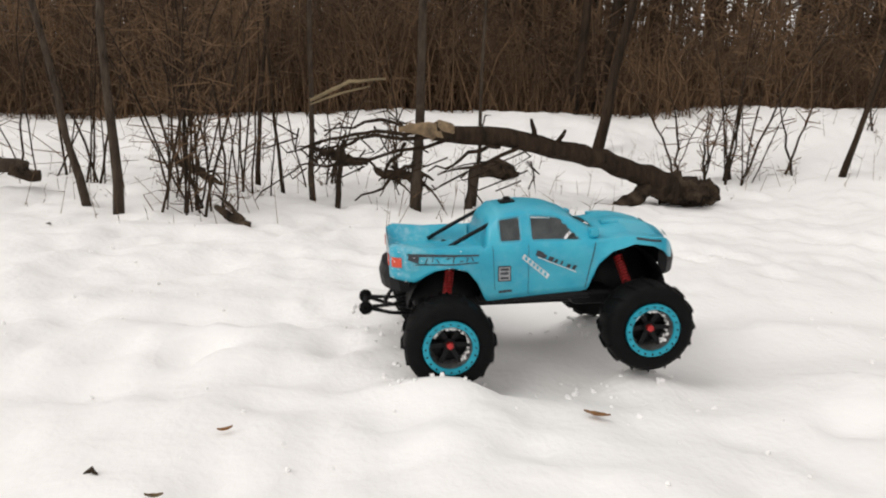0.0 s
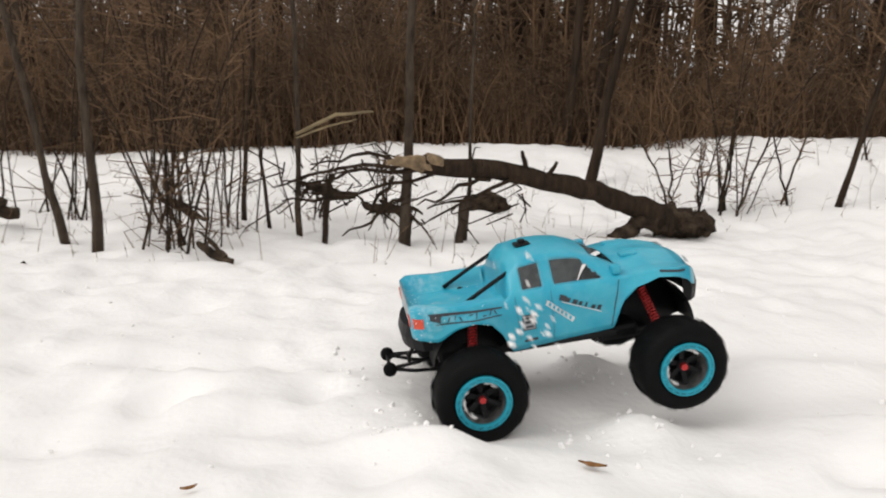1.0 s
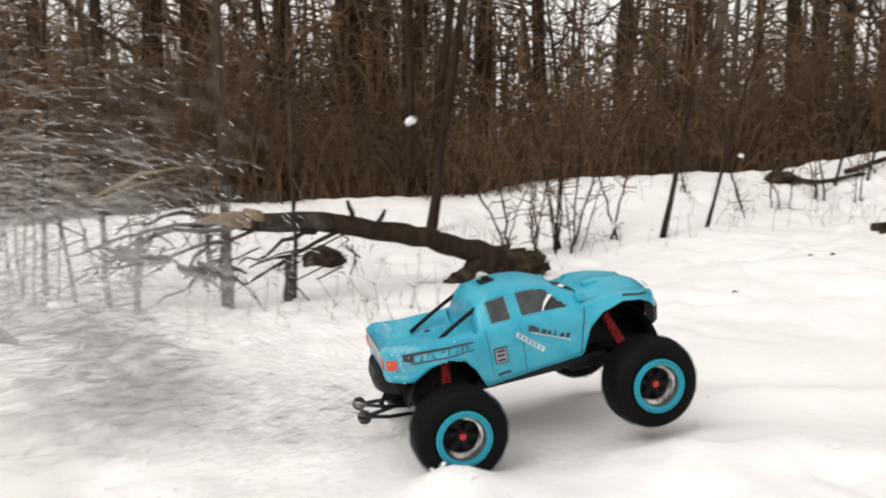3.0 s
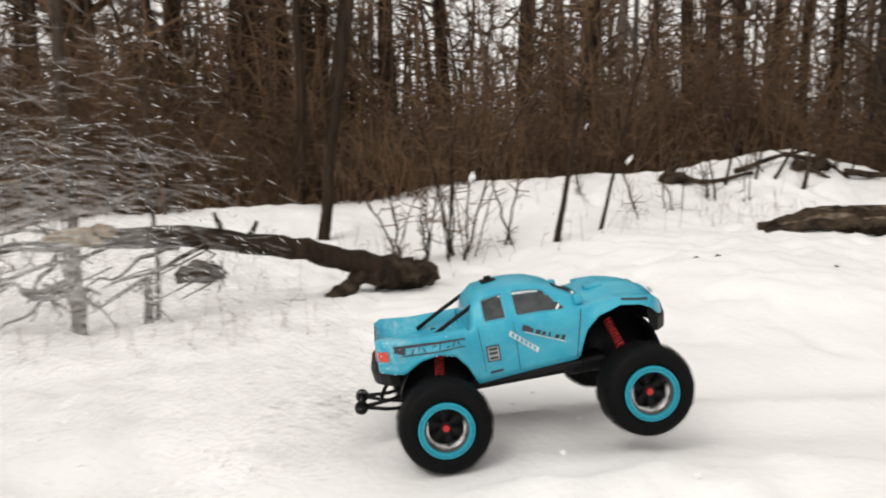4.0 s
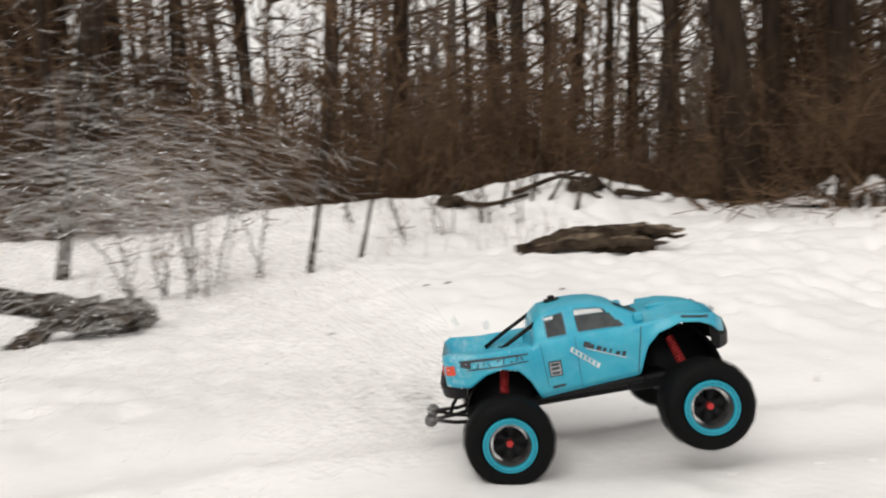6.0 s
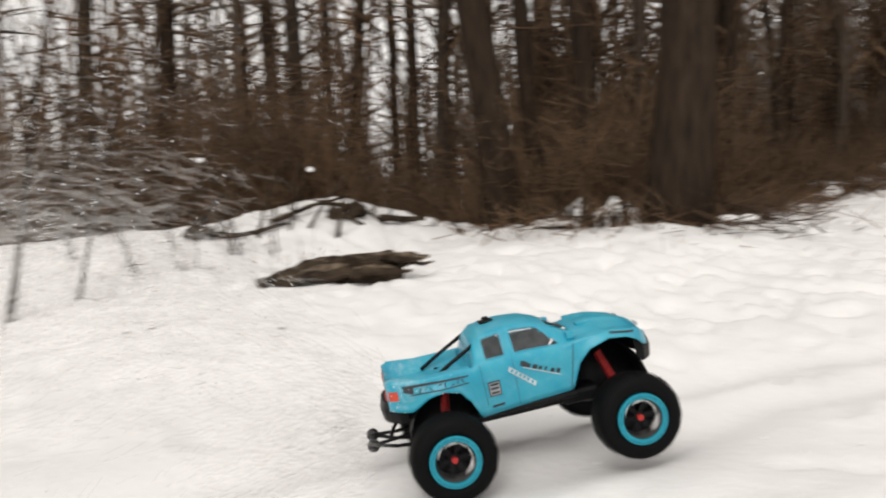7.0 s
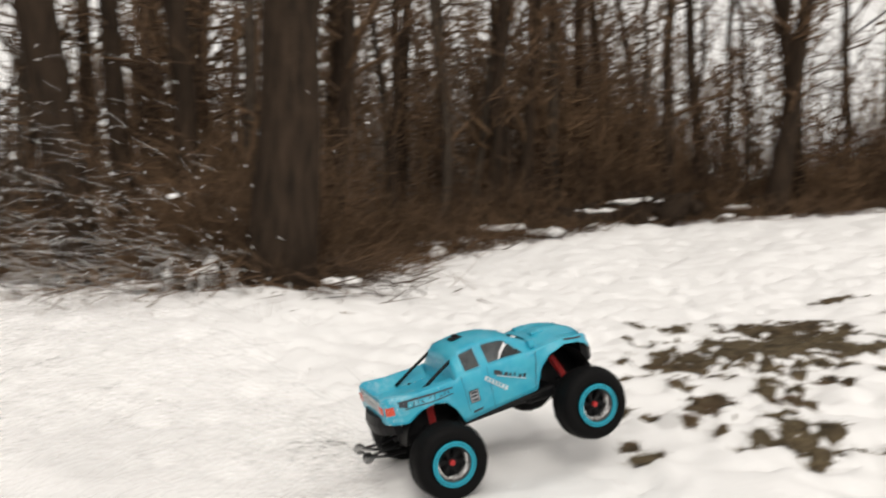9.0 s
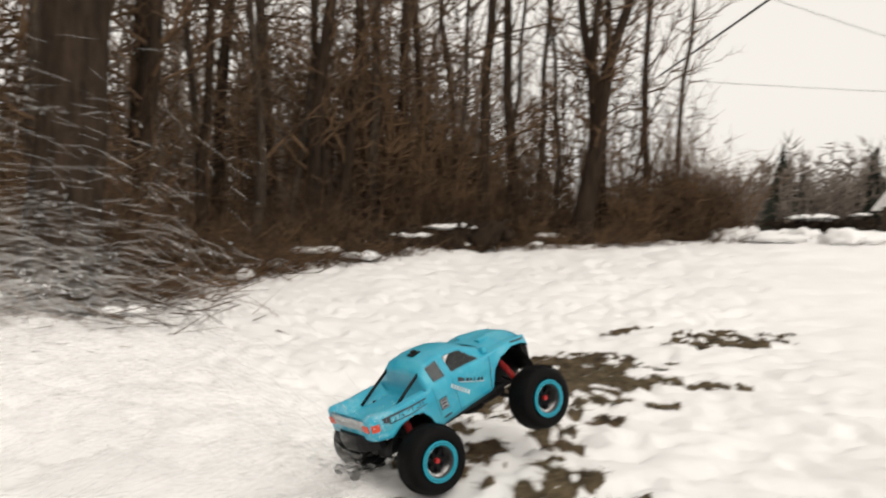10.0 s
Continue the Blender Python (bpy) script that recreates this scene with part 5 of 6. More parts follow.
def box(bm, lo, hi, bev=0.004):
    m = Matrix.Translation([(a + b) / 2 for a, b in zip(lo, hi)]) @ Matrix.Diagonal([b - a for a, b in zip(lo, hi)] + [1])
    r = bmesh.ops.create_cube(bm, size=1.0, matrix=m)
    e = list({e for v in r["verts"] for e in v.link_edges})
    bmesh.ops.bevel(bm, geom=e, offset=bev, segments=2, affect="EDGES", profile=0.5)
    return bm


def lathe(bm, prof, n=40, axis_y=0.0):
    """Turns a profile of (y, radius) about the y axis."""
    rings = []
    for k in range(n):
        w = 2 * math.pi * k / n
        rings.append([bm.verts.new((r * math.cos(w), y, r * math.sin(w))) for y, r in prof])
    for k in range(n):
        a, b = rings[k], rings[(k + 1) % n]
        for i in range(len(prof) - 1):
            bm.faces.new((a[i], a[i + 1], b[i + 1], b[i]))
    bmesh.ops.recalc_face_normals(bm, faces=bm.faces)
    return bm


far_house(*at_time(10.0, 1.24, 48), 95)

TYRE = [(0.044, 0.06), (0.051, 0.071), (0.053, 0.086), (0.048, 0.0985), (0.037, 0.105), (0.018, 0.1075), (-0.018, 0.1075), (-0.037, 0.105), (-0.048, 0.0985), (-0.053, 0.086), (-0.051, 0.071), (-0.044, 0.06)]


def wheel(truck):
    """Built with its outer face towards -y."""
    w = part("wheel", lathe(bmesh.new(), TYRE, 48), RUBBER, truck, "black paddle tyre on a black rim", smooth=True)
    bm = bmesh.new()
    for k, z in ((0, 0.0),):
        for s in (-1, 1):
            ring = []
            for i in range(5):
                y = s * (0.004 + 0.044 * i / 4)
                lean = -0.010 + 0.016 * abs(i / 4)
                h = 0.0075 if i < 4 else 0.002
                r0 = tab(abs(y), [(0, 0.107), (0.036, 0.104), (0.048, 0.0965)])
                ring.append((bm.verts.new((lean - 0.0035, y, r0)), bm.verts.new((lean + 0.0035, y, r0)), bm.verts.new((lean + 0.0015, y, r0 + h)), bm.verts.new((lean - 0.002, y, r0 + h))))
            for a, b in zip(ring, ring[1:]):
                for q in range(4):
                    bm.faces.new((a[q], a[(q + 1) % 4], b[(q + 1) % 4], b[q]))
            bm.faces.new(ring[0])
            bm.faces.new(ring[-1][::-1])
    bmesh.ops.recalc_face_normals(bm, faces=bm.faces)
    pad = part("paddle", bm, RUBBER, w)
    for k in range(1, 16):
        o = new("paddle", pad.data)
        o.parent = w
        o.matrix_basis = pose(0, 0, 0, 0, k * 22.5, 0)
    bm = bmesh.new()
    lathe(bm, [(-0.050, 0.0655), (-0.0545, 0.0645), (-0.0555, 0.06), (-0.0545, 0.0515), (-0.050, 0.05)], 48)
    part("beadlock_ring", bm, RINGM, w, "cyan beadlock ring", smooth=False)
    bm = bmesh.new()
    bmesh.ops.create_cone(bm, cap_ends=True, segments=6, radius1=0.0027, radius2=0.0022, depth=0.003, matrix=Matrix.Translation((0.0585, -0.0562, 0)) @ pose(0, 0, 0, 90, 0, 0))
    bolt = part("bolt", bm, PLASTIC, w, "dark ring bolt")
    for k in range(1, 20):
        o = new("bolt", bolt.data)
        o.parent = w
        o.matrix_basis = pose(0, 0, 0, 0, k * 18, 0)
    bm = bmesh.new()
    lathe(bm, [(-0.051, 0.051), (-0.045, 0.049), (-0.01, 0.044), (0.03, 0.044), (0.044, 0.058)], 36)
    part("rim_barrel", bm, BARREL, w, "satin grey inside of the rim", smooth=True)
    bm = bmesh.new()
    lathe(bm, [(-0.027, 0.001), (-0.027, 0.014), (-0.02, 0.017), (-0.005, 0.017)], 20)
    for k in range(6):
        a = 2 * math.pi * k / 6
        r = bmesh.ops.create_cube(bm, size=1, matrix=pose(0, 0, 0, 0, math.degrees(a), 0) @ Matrix.Translation((0.031, -0.022, 0)) @ pose(0, 0, 0, 0, 0, -14) @ Matrix.Diagonal((0.038, 0.012, 0.011, 1)))
    lathe(bm, [(-0.006, 0.002), (-0.006, 0.046)], 36)
    part("rim", bm, PLASTIC, w, "black six-spoke rim packed with a little snow")
    bm = bmesh.new()
    bmesh.ops.create_cone(bm, cap_ends=True, segments=6, radius1=0.0095, radius2=0.0085, depth=0.012, matrix=Matrix.Translation((0, -0.031, 0)) @ pose(0, 0, 0, 90, 0, 0))
    part("hub_nut", bm, REDM, w, "red hub nut")
    bm = bmesh.new()
    rnd = random.Random(5)
    for _ in range(44):
        a = rnd.uniform(-0.9, 2.6)
        bmesh.ops.create_icosphere(bm, subdivisions=1, radius=rnd.uniform(0.0015, 0.0052), matrix=Matrix.Translation((0.044 * math.cos(a), rnd.uniform(-0.042, -0.02), 0.044 * math.sin(a))))
    part("packed_snow", bm, SNOW, w, "snow packed inside the rim", smooth=True)
    return w


def shock(truck, x, sgn, xt):
    lo, hi = Vector((x, sgn * 0.15, 0.03)), Vector((xt, sgn * 0.085, 0.165))
    body = part("shock", tube(bmesh.new(), [lo, lo.lerp(hi, 0.5), lo.lerp(hi, 0.51), hi], [0.005, 0.005, 0.0085, 0.0085], 12), PLASTIC, truck, "shock absorber", smooth=True)
    bm = bmesh.new()
    d = (hi - lo).normalized()
    a = d.orthogonal().normalized()
    b = d.cross(a)
    pts = []
    for i in range(97):
        w = i / 8 * 2 * math.pi
        pts.append(lo + (hi - lo) * (0.3 + 0.58 * i / 96) + (a * math.cos(w) + b * math.sin(w)) * 0.0098)
    tube(bm, pts, [0.003] * 97, 6)
    part("spring", bm, REDM, body, "red coil spring", smooth=True)


def roll_bar(truck, sgn):
    part("bed_bar", tube(bmesh.new(), [(-0.258, sgn * 0.104, 0.17), (-0.19, sgn * 0.102, 0.208), (-0.116, sgn * 0.1, 0.246)], [0.0055] * 3, 8), PLASTIC, truck, "black bed bar", smooth=True)


def build_truck():
    truck = new("rc_truck")
    tagged(truck, "cyan radio-controlled monster pickup with big black paddle tyres", "toy truck")
    body_shell(truck)
    for sgn in (-1, 1):
        window(truck, -0.104, -0.048, 0.0, sgn)
        window(truck, -0.024, 0.098, 0.055, sgn)
    # windscreen and rear window
    bm = bmesh.new()
    rows = [[bm.verts.new((x, s * tab(x, W_TOP) * 0.78, tab(x, Z_TOP) - 0.002)) for s in (-1, -0.5, 0, 0.5, 1)] for x in (0.082, 0.1, 0.12, 0.146)]
    for a, b in zip(rows, rows[1:]):
        for i in range(4):
            bm.faces.new((a[i], b[i], b[i + 1], a[i + 1]))
    part("windscreen", bm, GLASS, truck, "smoked windscreen", smooth=True)
    bm = bmesh.new()
    v = [bm.verts.new(p) for p in ((-0.1485, -0.085, 0.196), (-0.1485, 0.085, 0.196), (-0.1375, 0.08, 0.246), (-0.1375, -0.08, 0.246))]
    bm.faces.new(v)
    part("rear_window", bm, GLASS, truck, "pale smoked rear window")
    # black underbody
    bm = bmesh.new()
    box(bm, (-0.31, -0.05, 0.016), (0.31, 0.05, 0.06), 0.012)
    box(bm, (-0.15, -0.07, 0.035), (0.13, 0.07, 0.055), 0.01)
    box(bm, (0.085, -0.12, 0.03), (0.19, 0.12, 0.07), 0.012)
    part("chassis", bm, PLASTIC, truck, "black chassis tub")
    for sgn in (-1, 1):
        bm = bmesh.new()
        box(bm, (-0.145, min(sgn * 0.1, sgn * 0.15), 0.057), (0.125, max(sgn * 0.1, sgn * 0.15), 0.074), 0.006)
        part("side_step", bm, PLASTIC, truck, "black side step under the door")
        roll_bar(truck, sgn)
        for x, c in ((-0.224, "rear"), (0.215, "front")):
            bm = bmesh.new()
            rows = []
            for i in range(15):
                a = math.radians(8 + 164 * i / 14)
                r = 0.108
                px_, pz_ = x + r * math.cos(a), 0.035 + r * (1.06 if c == "rear" else 1.4) * math.sin(a)
                rows.append((bm.verts.new((px_, sgn * 0.148, pz_)), bm.verts.new((px_, sgn * 0.05, pz_ - 0.004))))
            for p, q in zip(rows, rows[1:]):
                bm.faces.new((p[0], p[1], q[1], q[0]))
            lowest = bm.verts.new((x, sgn * 0.05, 0.03))
            for p, q in zip(rows, rows[1:]):
                bm.faces.new((p[1], q[1], lowest))
            part("inner_arch", bm, PLASTIC, truck, "black inner wheel arch", smooth=True)
        for x, xt in ((-0.24, -0.215), (0.24, 0.205)):
            shock(truck, x, sgn, xt)
            for dx in (-0.035, 0.035):
                part("suspension_arm", tube(bmesh.new(), [(x + dx, sgn * 0.05, 0.005), (x + dx * 0.4, sgn * 0.19, -0.005)], [0.008, 0.007], 8), PLASTIC, truck, smooth=True)
            part("upper_link", tube(bmesh.new(), [(x, sgn * 0.05, 0.06), (x, sgn * 0.19, 0.025)], [0.004, 0.004], 8), PLASTIC, truck, smooth=True)
            part("axle_hub", tube(bmesh.new(), [(x, sgn * 0.06, 0.012), (x, sgn * 0.2, 0.0), (x, sgn * 0.222, 0.0)], [0.008, 0.012, 0.012], 10), PLASTIC, truck, smooth=True)
    # bumpers
    for name, xs, zs, wid in (("front_bumper", (0.34, 0.371), (0.104, 0.166), 0.122), ("rear_bumper", (-0.39, -0.364), (0.088, 0.142), 0.125)):
        bm = bmesh.new()
        path = []
        for i in range(11):
            y = -wid + 2 * wid * i / 10
            c = 0.045 * (abs(y) / wid) ** 3
            s = 1 if xs[0] > 0 else -1
            path.append((xs[1] - c if s > 0 else xs[0] + c, y))
        rings = []
        for px_, py_ in path:
            s = 1 if px_ > 0 else -1
            rings.append([bm.verts.new((px_, py_, zs[0])), bm.verts.new((px_ + s * 0.004, py_, (zs[0] + zs[1]) / 2)), bm.verts.new((px_ - s * 0.004, py_, zs[1])), bm.verts.new((px_ - s * 0.02, py_, zs[1])), bm.verts.new((px_ - s * 0.02, py_, zs[0]))])
        for a, b in zip(rings, rings[1:]):
            for k in range(5):
                bm.faces.new((a[k], a[(k + 1) % 5], b[(k + 1) % 5], b[k]))
        bm.faces.new(rings[0][::-1])
        bm.faces.new(rings[-1])
        bmesh.ops.recalc_face_normals(bm, faces=bm.faces)
        part(name, bm, PLASTIC, truck, "black plastic bumper")
    # tail lights, tailgate band, head lamps
    for sgn in (-1, 1):
        on_side("tail_light", truck, [(-0.366, 0.157), (-0.342, 0.157), (-0.342, 0.181), (-0.366, 0.181)], TAIL, "red tail light", 0.002, 4, 3, sgn > 0)
        bm = bmesh.new()
        box(bm, (-0.3735, min(sgn * 0.1, sgn * 0.137), 0.158), (-0.369, max(sgn * 0.1, sgn * 0.137), 0.181), 0.0015)
        part("tail_lens", bm, TAIL, truck, "red rear lens")
        bm = bmesh.new()
        ys = [sgn * 0.075, sgn * 0.115]
        v = [bm.verts.new((x, y, z)) for x, y, z in ((0.327, ys[0], 0.211), (0.318, ys[1], 0.204), (0.336, ys[1] * 0.86, 0.195), (0.342, ys[0] * 0.9, 0.199))]
        bm.faces.new(v)
        bmesh.ops.solidify(bm, geom=bm.faces[:], thickness=-0.005)
        part("head_lamp", bm, DECAL_W, truck, "pale head lamp sticker with a red dot")
        bm = bmesh.new()
        box(bm, (0.12, min(sgn * 0.125, sgn * 0.152), 0.209), (0.143, max(sgn * 0.125, sgn * 0.152), 0.234), 0.006)
        part("mirror", bm, CYAN, truck, "cyan wing mirror")
    bm = bmesh.new()
    box(bm, (-0.3725, -0.098, 0.16), (-0.369, 0.098, 0.176), 0.001)
    part("tailgate_band", bm, DECAL_G, truck, "grey band across the tailgate")
    bm = bmesh.new()
    box(bm, (0.355, -0.06, 0.137), (0.3625, 0.06, 0.16), 0.003)
    part("grille", bm, PLASTIC, truck, "black grille")
    # roof post mount
    bm = bmesh.new()
    box(bm, (-0.082, -0.03, 0.281), (-0.042, 0.006, 0.2885), 0.003)
    box(bm, (-0.071, -0.021, 0.287), (-0.053, -0.003, 0.297), 0.003)
    part("body_clip", bm, PLASTIC, truck, "black body post clip on the roof")
    # hood vents and scoop
    for sgn in (-1, 1):
        bm = bmesh.new()
        box(bm, (0.17, sgn * 0.06 - 0.014, 0.226), (0.215, sgn * 0.06 + 0.014, 0.2372), 0.004)
        part("hood_scoop", bm, CYAN, truck, "raised cyan hood scoop")
    # decals as plain shapes
    on_side("bed_decal", truck, [(-0.325, 0.183), (-0.157, 0.1785), (-0.155, 0.182), (-0.33, 0.1905)], DECAL_D, "thin dark line decal along the bed", 0.0022, 16, 2)
    on_side("bed_decal", truck, [(-0.318, 0.1625), (-0.158, 0.1615), (-0.158, 0.164), (-0.3, 0.1655)], DECAL_D, "thin dark line decal along the bed", 0.0022, 16, 2)
    on_side("bed_decal", truck, [(-0.328, 0.176), (-0.303, 0.166), (-0.3, 0.184), (-0.325, 0.187)], DECAL_D, "dark wedge decal behind the tail light", 0.0022, 6, 3)
    for i, (lean, wide, z0, z1) in enumerate(((0.006, 0.003, 0.166, 0.178), (0.004, 0.002, 0.17, 0.18), (-0.005, 0.003, 0.166, 0.176), (0.006, 0.008, 0.175, 0.178), (0.004, 0.0025, 0.167, 0.18), (0.003, 0.009, 0.168, 0.1705), (0.005, 0.0025, 0.167, 0.179), (-0.004, 0.003, 0.168, 0.177))):
        x = -0.288 + 0.0165 * i
        on_side("decal_bar", truck, [(x, z0), (x + wide, z0), (x + wide + lean, z1), (x + lean, z1)], DECAL_D, "", 0.0022, 2, 3)
    on_side("badge", truck, [(-0.11, 0.112), (-0.078, 0.112), (-0.078, 0.151), (-0.11, 0.151)], DECAL_D, "square grey badge sticker", 0.0022, 4, 4)
    on_side("badge_plate", truck, [(-0.1075, 0.1145), (-0.0805, 0.1145), (-0.0805, 0.1485), (-0.1075, 0.1485)], DECAL_G, "", 0.003, 4, 4)
    for z0, z1 in ((0.139, 0.145), (0.129, 0.135), (0.118, 0.1235)):
        on_side("badge_bar", truck, [(-0.104, z0), (-0.084, z0), (-0.084, z1), (-0.104, z1)], DECAL_D, "", 0.0038, 3, 2)
    for i, (wide, up, low) in enumerate(((0.016, 0.013, 0.0), (0.009, 0.01, 0.001), (0.011, 0.01, 0.0), (0.007, 0.009, 0.001), (0.004, 0.011, 0.0), (0.009, 0.009, 0.0), (0.008, 0.012, 0.001))):
        x = -0.018 + 0.0152 * i
        z = 0.174 - 0.0066 * i
        on_side("sticker_bar", truck, [(x, z + low), (x + wide, z + low - wide * 0.43), (x + wide + 0.005, z + up - wide * 0.43), (x + 0.005, z + up)], DECAL_D, "" if i else "dark slanted bars of a door sticker", 0.0024, 3, 3)
    on_side("sticker_bar", truck, [(-0.012, 0.168), (0.084, 0.1265), (0.085, 0.1285), (-0.011, 0.170)], DECAL_W, "", 0.0022, 8, 2)
    on_side("door_sticker", truck, [(-0.052, 0.168), (0.012, 0.113), (0.018, 0.124), (-0.046, 0.179)], DECAL_W, "pale slanted sticker on the door", 0.0022, 8, 3)
    for i in range(6):
        u = 0.06 + 0.15 * i
        x, z = -0.049 + 0.064 * u, 0.169 - 0.055 * u
        on_side("sticker_bar", truck, [(x, z), (x + 0.005, z - 0.0045), (x + 0.008, z + 0.003), (x + 0.003, z + 0.0075)], CYAN, "", 0.003, 2, 2)
    on_side("sill_decal", truck, [(-0.108, 0.082), (-0.075, 0.084), (-0.075, 0.09), (-0.108, 0.088)], DECAL_D, "", 0.0022, 4, 2)
    on_side("fender_vent", truck, [(0.23, 0.206), (0.3, 0.193), (0.3, 0.198), (0.23, 0.211)], DECAL_D, "dark fender slot", 0.0022, 6, 2)
    # panel gaps
    for quad in ([(0.106, 0.085), (0.108, 0.085), (0.132, 0.2), (0.13, 0.2)], [(-0.035, 0.075), (-0.034, 0.075), (-0.034, 0.2), (-0.035, 0.2)], [(-0.118, 0.09), (-0.117, 0.09), (-0.122, 0.2), (-0.123, 0.2)]):
        on_side("panel_gap", truck, quad, DECAL_D, "", 0.0018, 2, 6)
    # wheelie bar
    bar = part("wheelie_bar", tube(bmesh.new(), [(-0.3, -0.03, 0.04), (-0.36, -0.035, 0.03), (-0.432, -0.05, 0.03)], [0.005] * 3, 8), PLASTIC, truck, "black wheelie bar", smooth=True)
    for pts in ([(-0.3, 0.03, 0.04), (-0.36, 0.035, 0.03), (-0.432, 0.05, 0.03)], [(-0.31, -0.03, 0.0), (-0.37, -0.04, 0.01), (-0.432, -0.05, 0.03)], [(-0.31, 0.03, 0.0), (-0.37, 0.04, 0.01), (-0.432, 0.05, 0.03)], [(-0.38, -0.04, 0.03), (-0.38, 0.04, 0.03)], [(-0.432, -0.06, 0.03), (-0.432, 0.06, 0.03)], [(-0.33, 0, 0.1), (-0.37, 0, 0.05), (-0.38, 0, 0.03)]):
        part("strut", tube(bmesh.new(), pts, [0.005] * len(pts), 8), PLASTIC, bar, smooth=True)
    for y in (-0.055, 0.055):
        bm = bmesh.new()
        lathe(bm, [(y - 0.009, 0.004), (y - 0.009, 0.014), (y - 0.005, 0.017), (y + 0.005, 0.017), (y + 0.009, 0.014), (y + 0.009, 0.004)], 20)
        bmesh.ops.translate(bm, verts=bm.verts, vec=(-0.432, 0, 0.03))
        part("small_wheel", bm, RUBBER, bar, "small rubber wheel", smooth=True)
    # snow dust on the shell
    bm = bmesh.new()
    rnd = random.Random(8)
    for _ in range(70):
        x = rnd.choice([rnd.uniform(-0.37, -0.16), rnd.uniform(-0.37, -0.33)])
        if rnd.random() < 0.6:
            y, z = rnd.uniform(-0.1, 0.1), 0.1665
        else:
            z = rnd.uniform(0.09, 0.2)
            y = -side_y(x, max(z, tab(x, Z_LOW))) - 0.001
            z = max(z, tab(x, Z_LOW))
        bmesh.ops.create_icosphere(bm, subdivisions=1, radius=rnd.uniform(0.0006, 0.0018), matrix=Matrix.Translation((x, y, z)))
    tagged(part("snow_crumbs", bm, SNOW, truck, "snow crumbs clinging to the shell"), kind="stuff")
    wheels = []
    first = None
    for x in (-0.24, 0.24):
        for sgn in (-1, 1):
            if first is None:
                w = first = wheel(truck)
            else:
                w = copy_thing(first, pose(0, 0, 0))
            w.parent = truck
            wheels.append((w, x, sgn))
    return truck, wheels


truck, wheels = build_truck()

# seconds, rear and front spring travel in metres
TRAVEL = [
    (0.0, -0.011, 0.007),
    (0.5, -0.002, -0.008),
    (1.0, 0.001, -0.005),
    (1.5, 0.007, -0.005),
    (2.0, 0.001, 0.003),
    (2.5, -0.001, 0.003),
    (4.0, 0.004, -0.001),
    (4.5, -0.003, 0.003),
    (5.0, -0.005, 0.005),
    (6.5, -0.008, -0.000),
    (7.0, 0.005, -0.002),
    (7.5, -0.001, 0.005),
    (8.0, 0.014, 0.001),
    (8.5, 0.011, 0.008),
    (9.0, 0.000, 0.010),
    (9.5, -0.001, 0.009),
    (10.0, 0.016, -0.002),
]


def spin(t):
    """Degrees turned by the wheels since the start."""
    a = np.linspace(0, t, 60)
    return float(np.trapz(np.interp(a, [0, 0.6, 1.2, 2.0, 10], [120, 260, 620, 1150, 1150]), a)) if t > 0 else 0.0



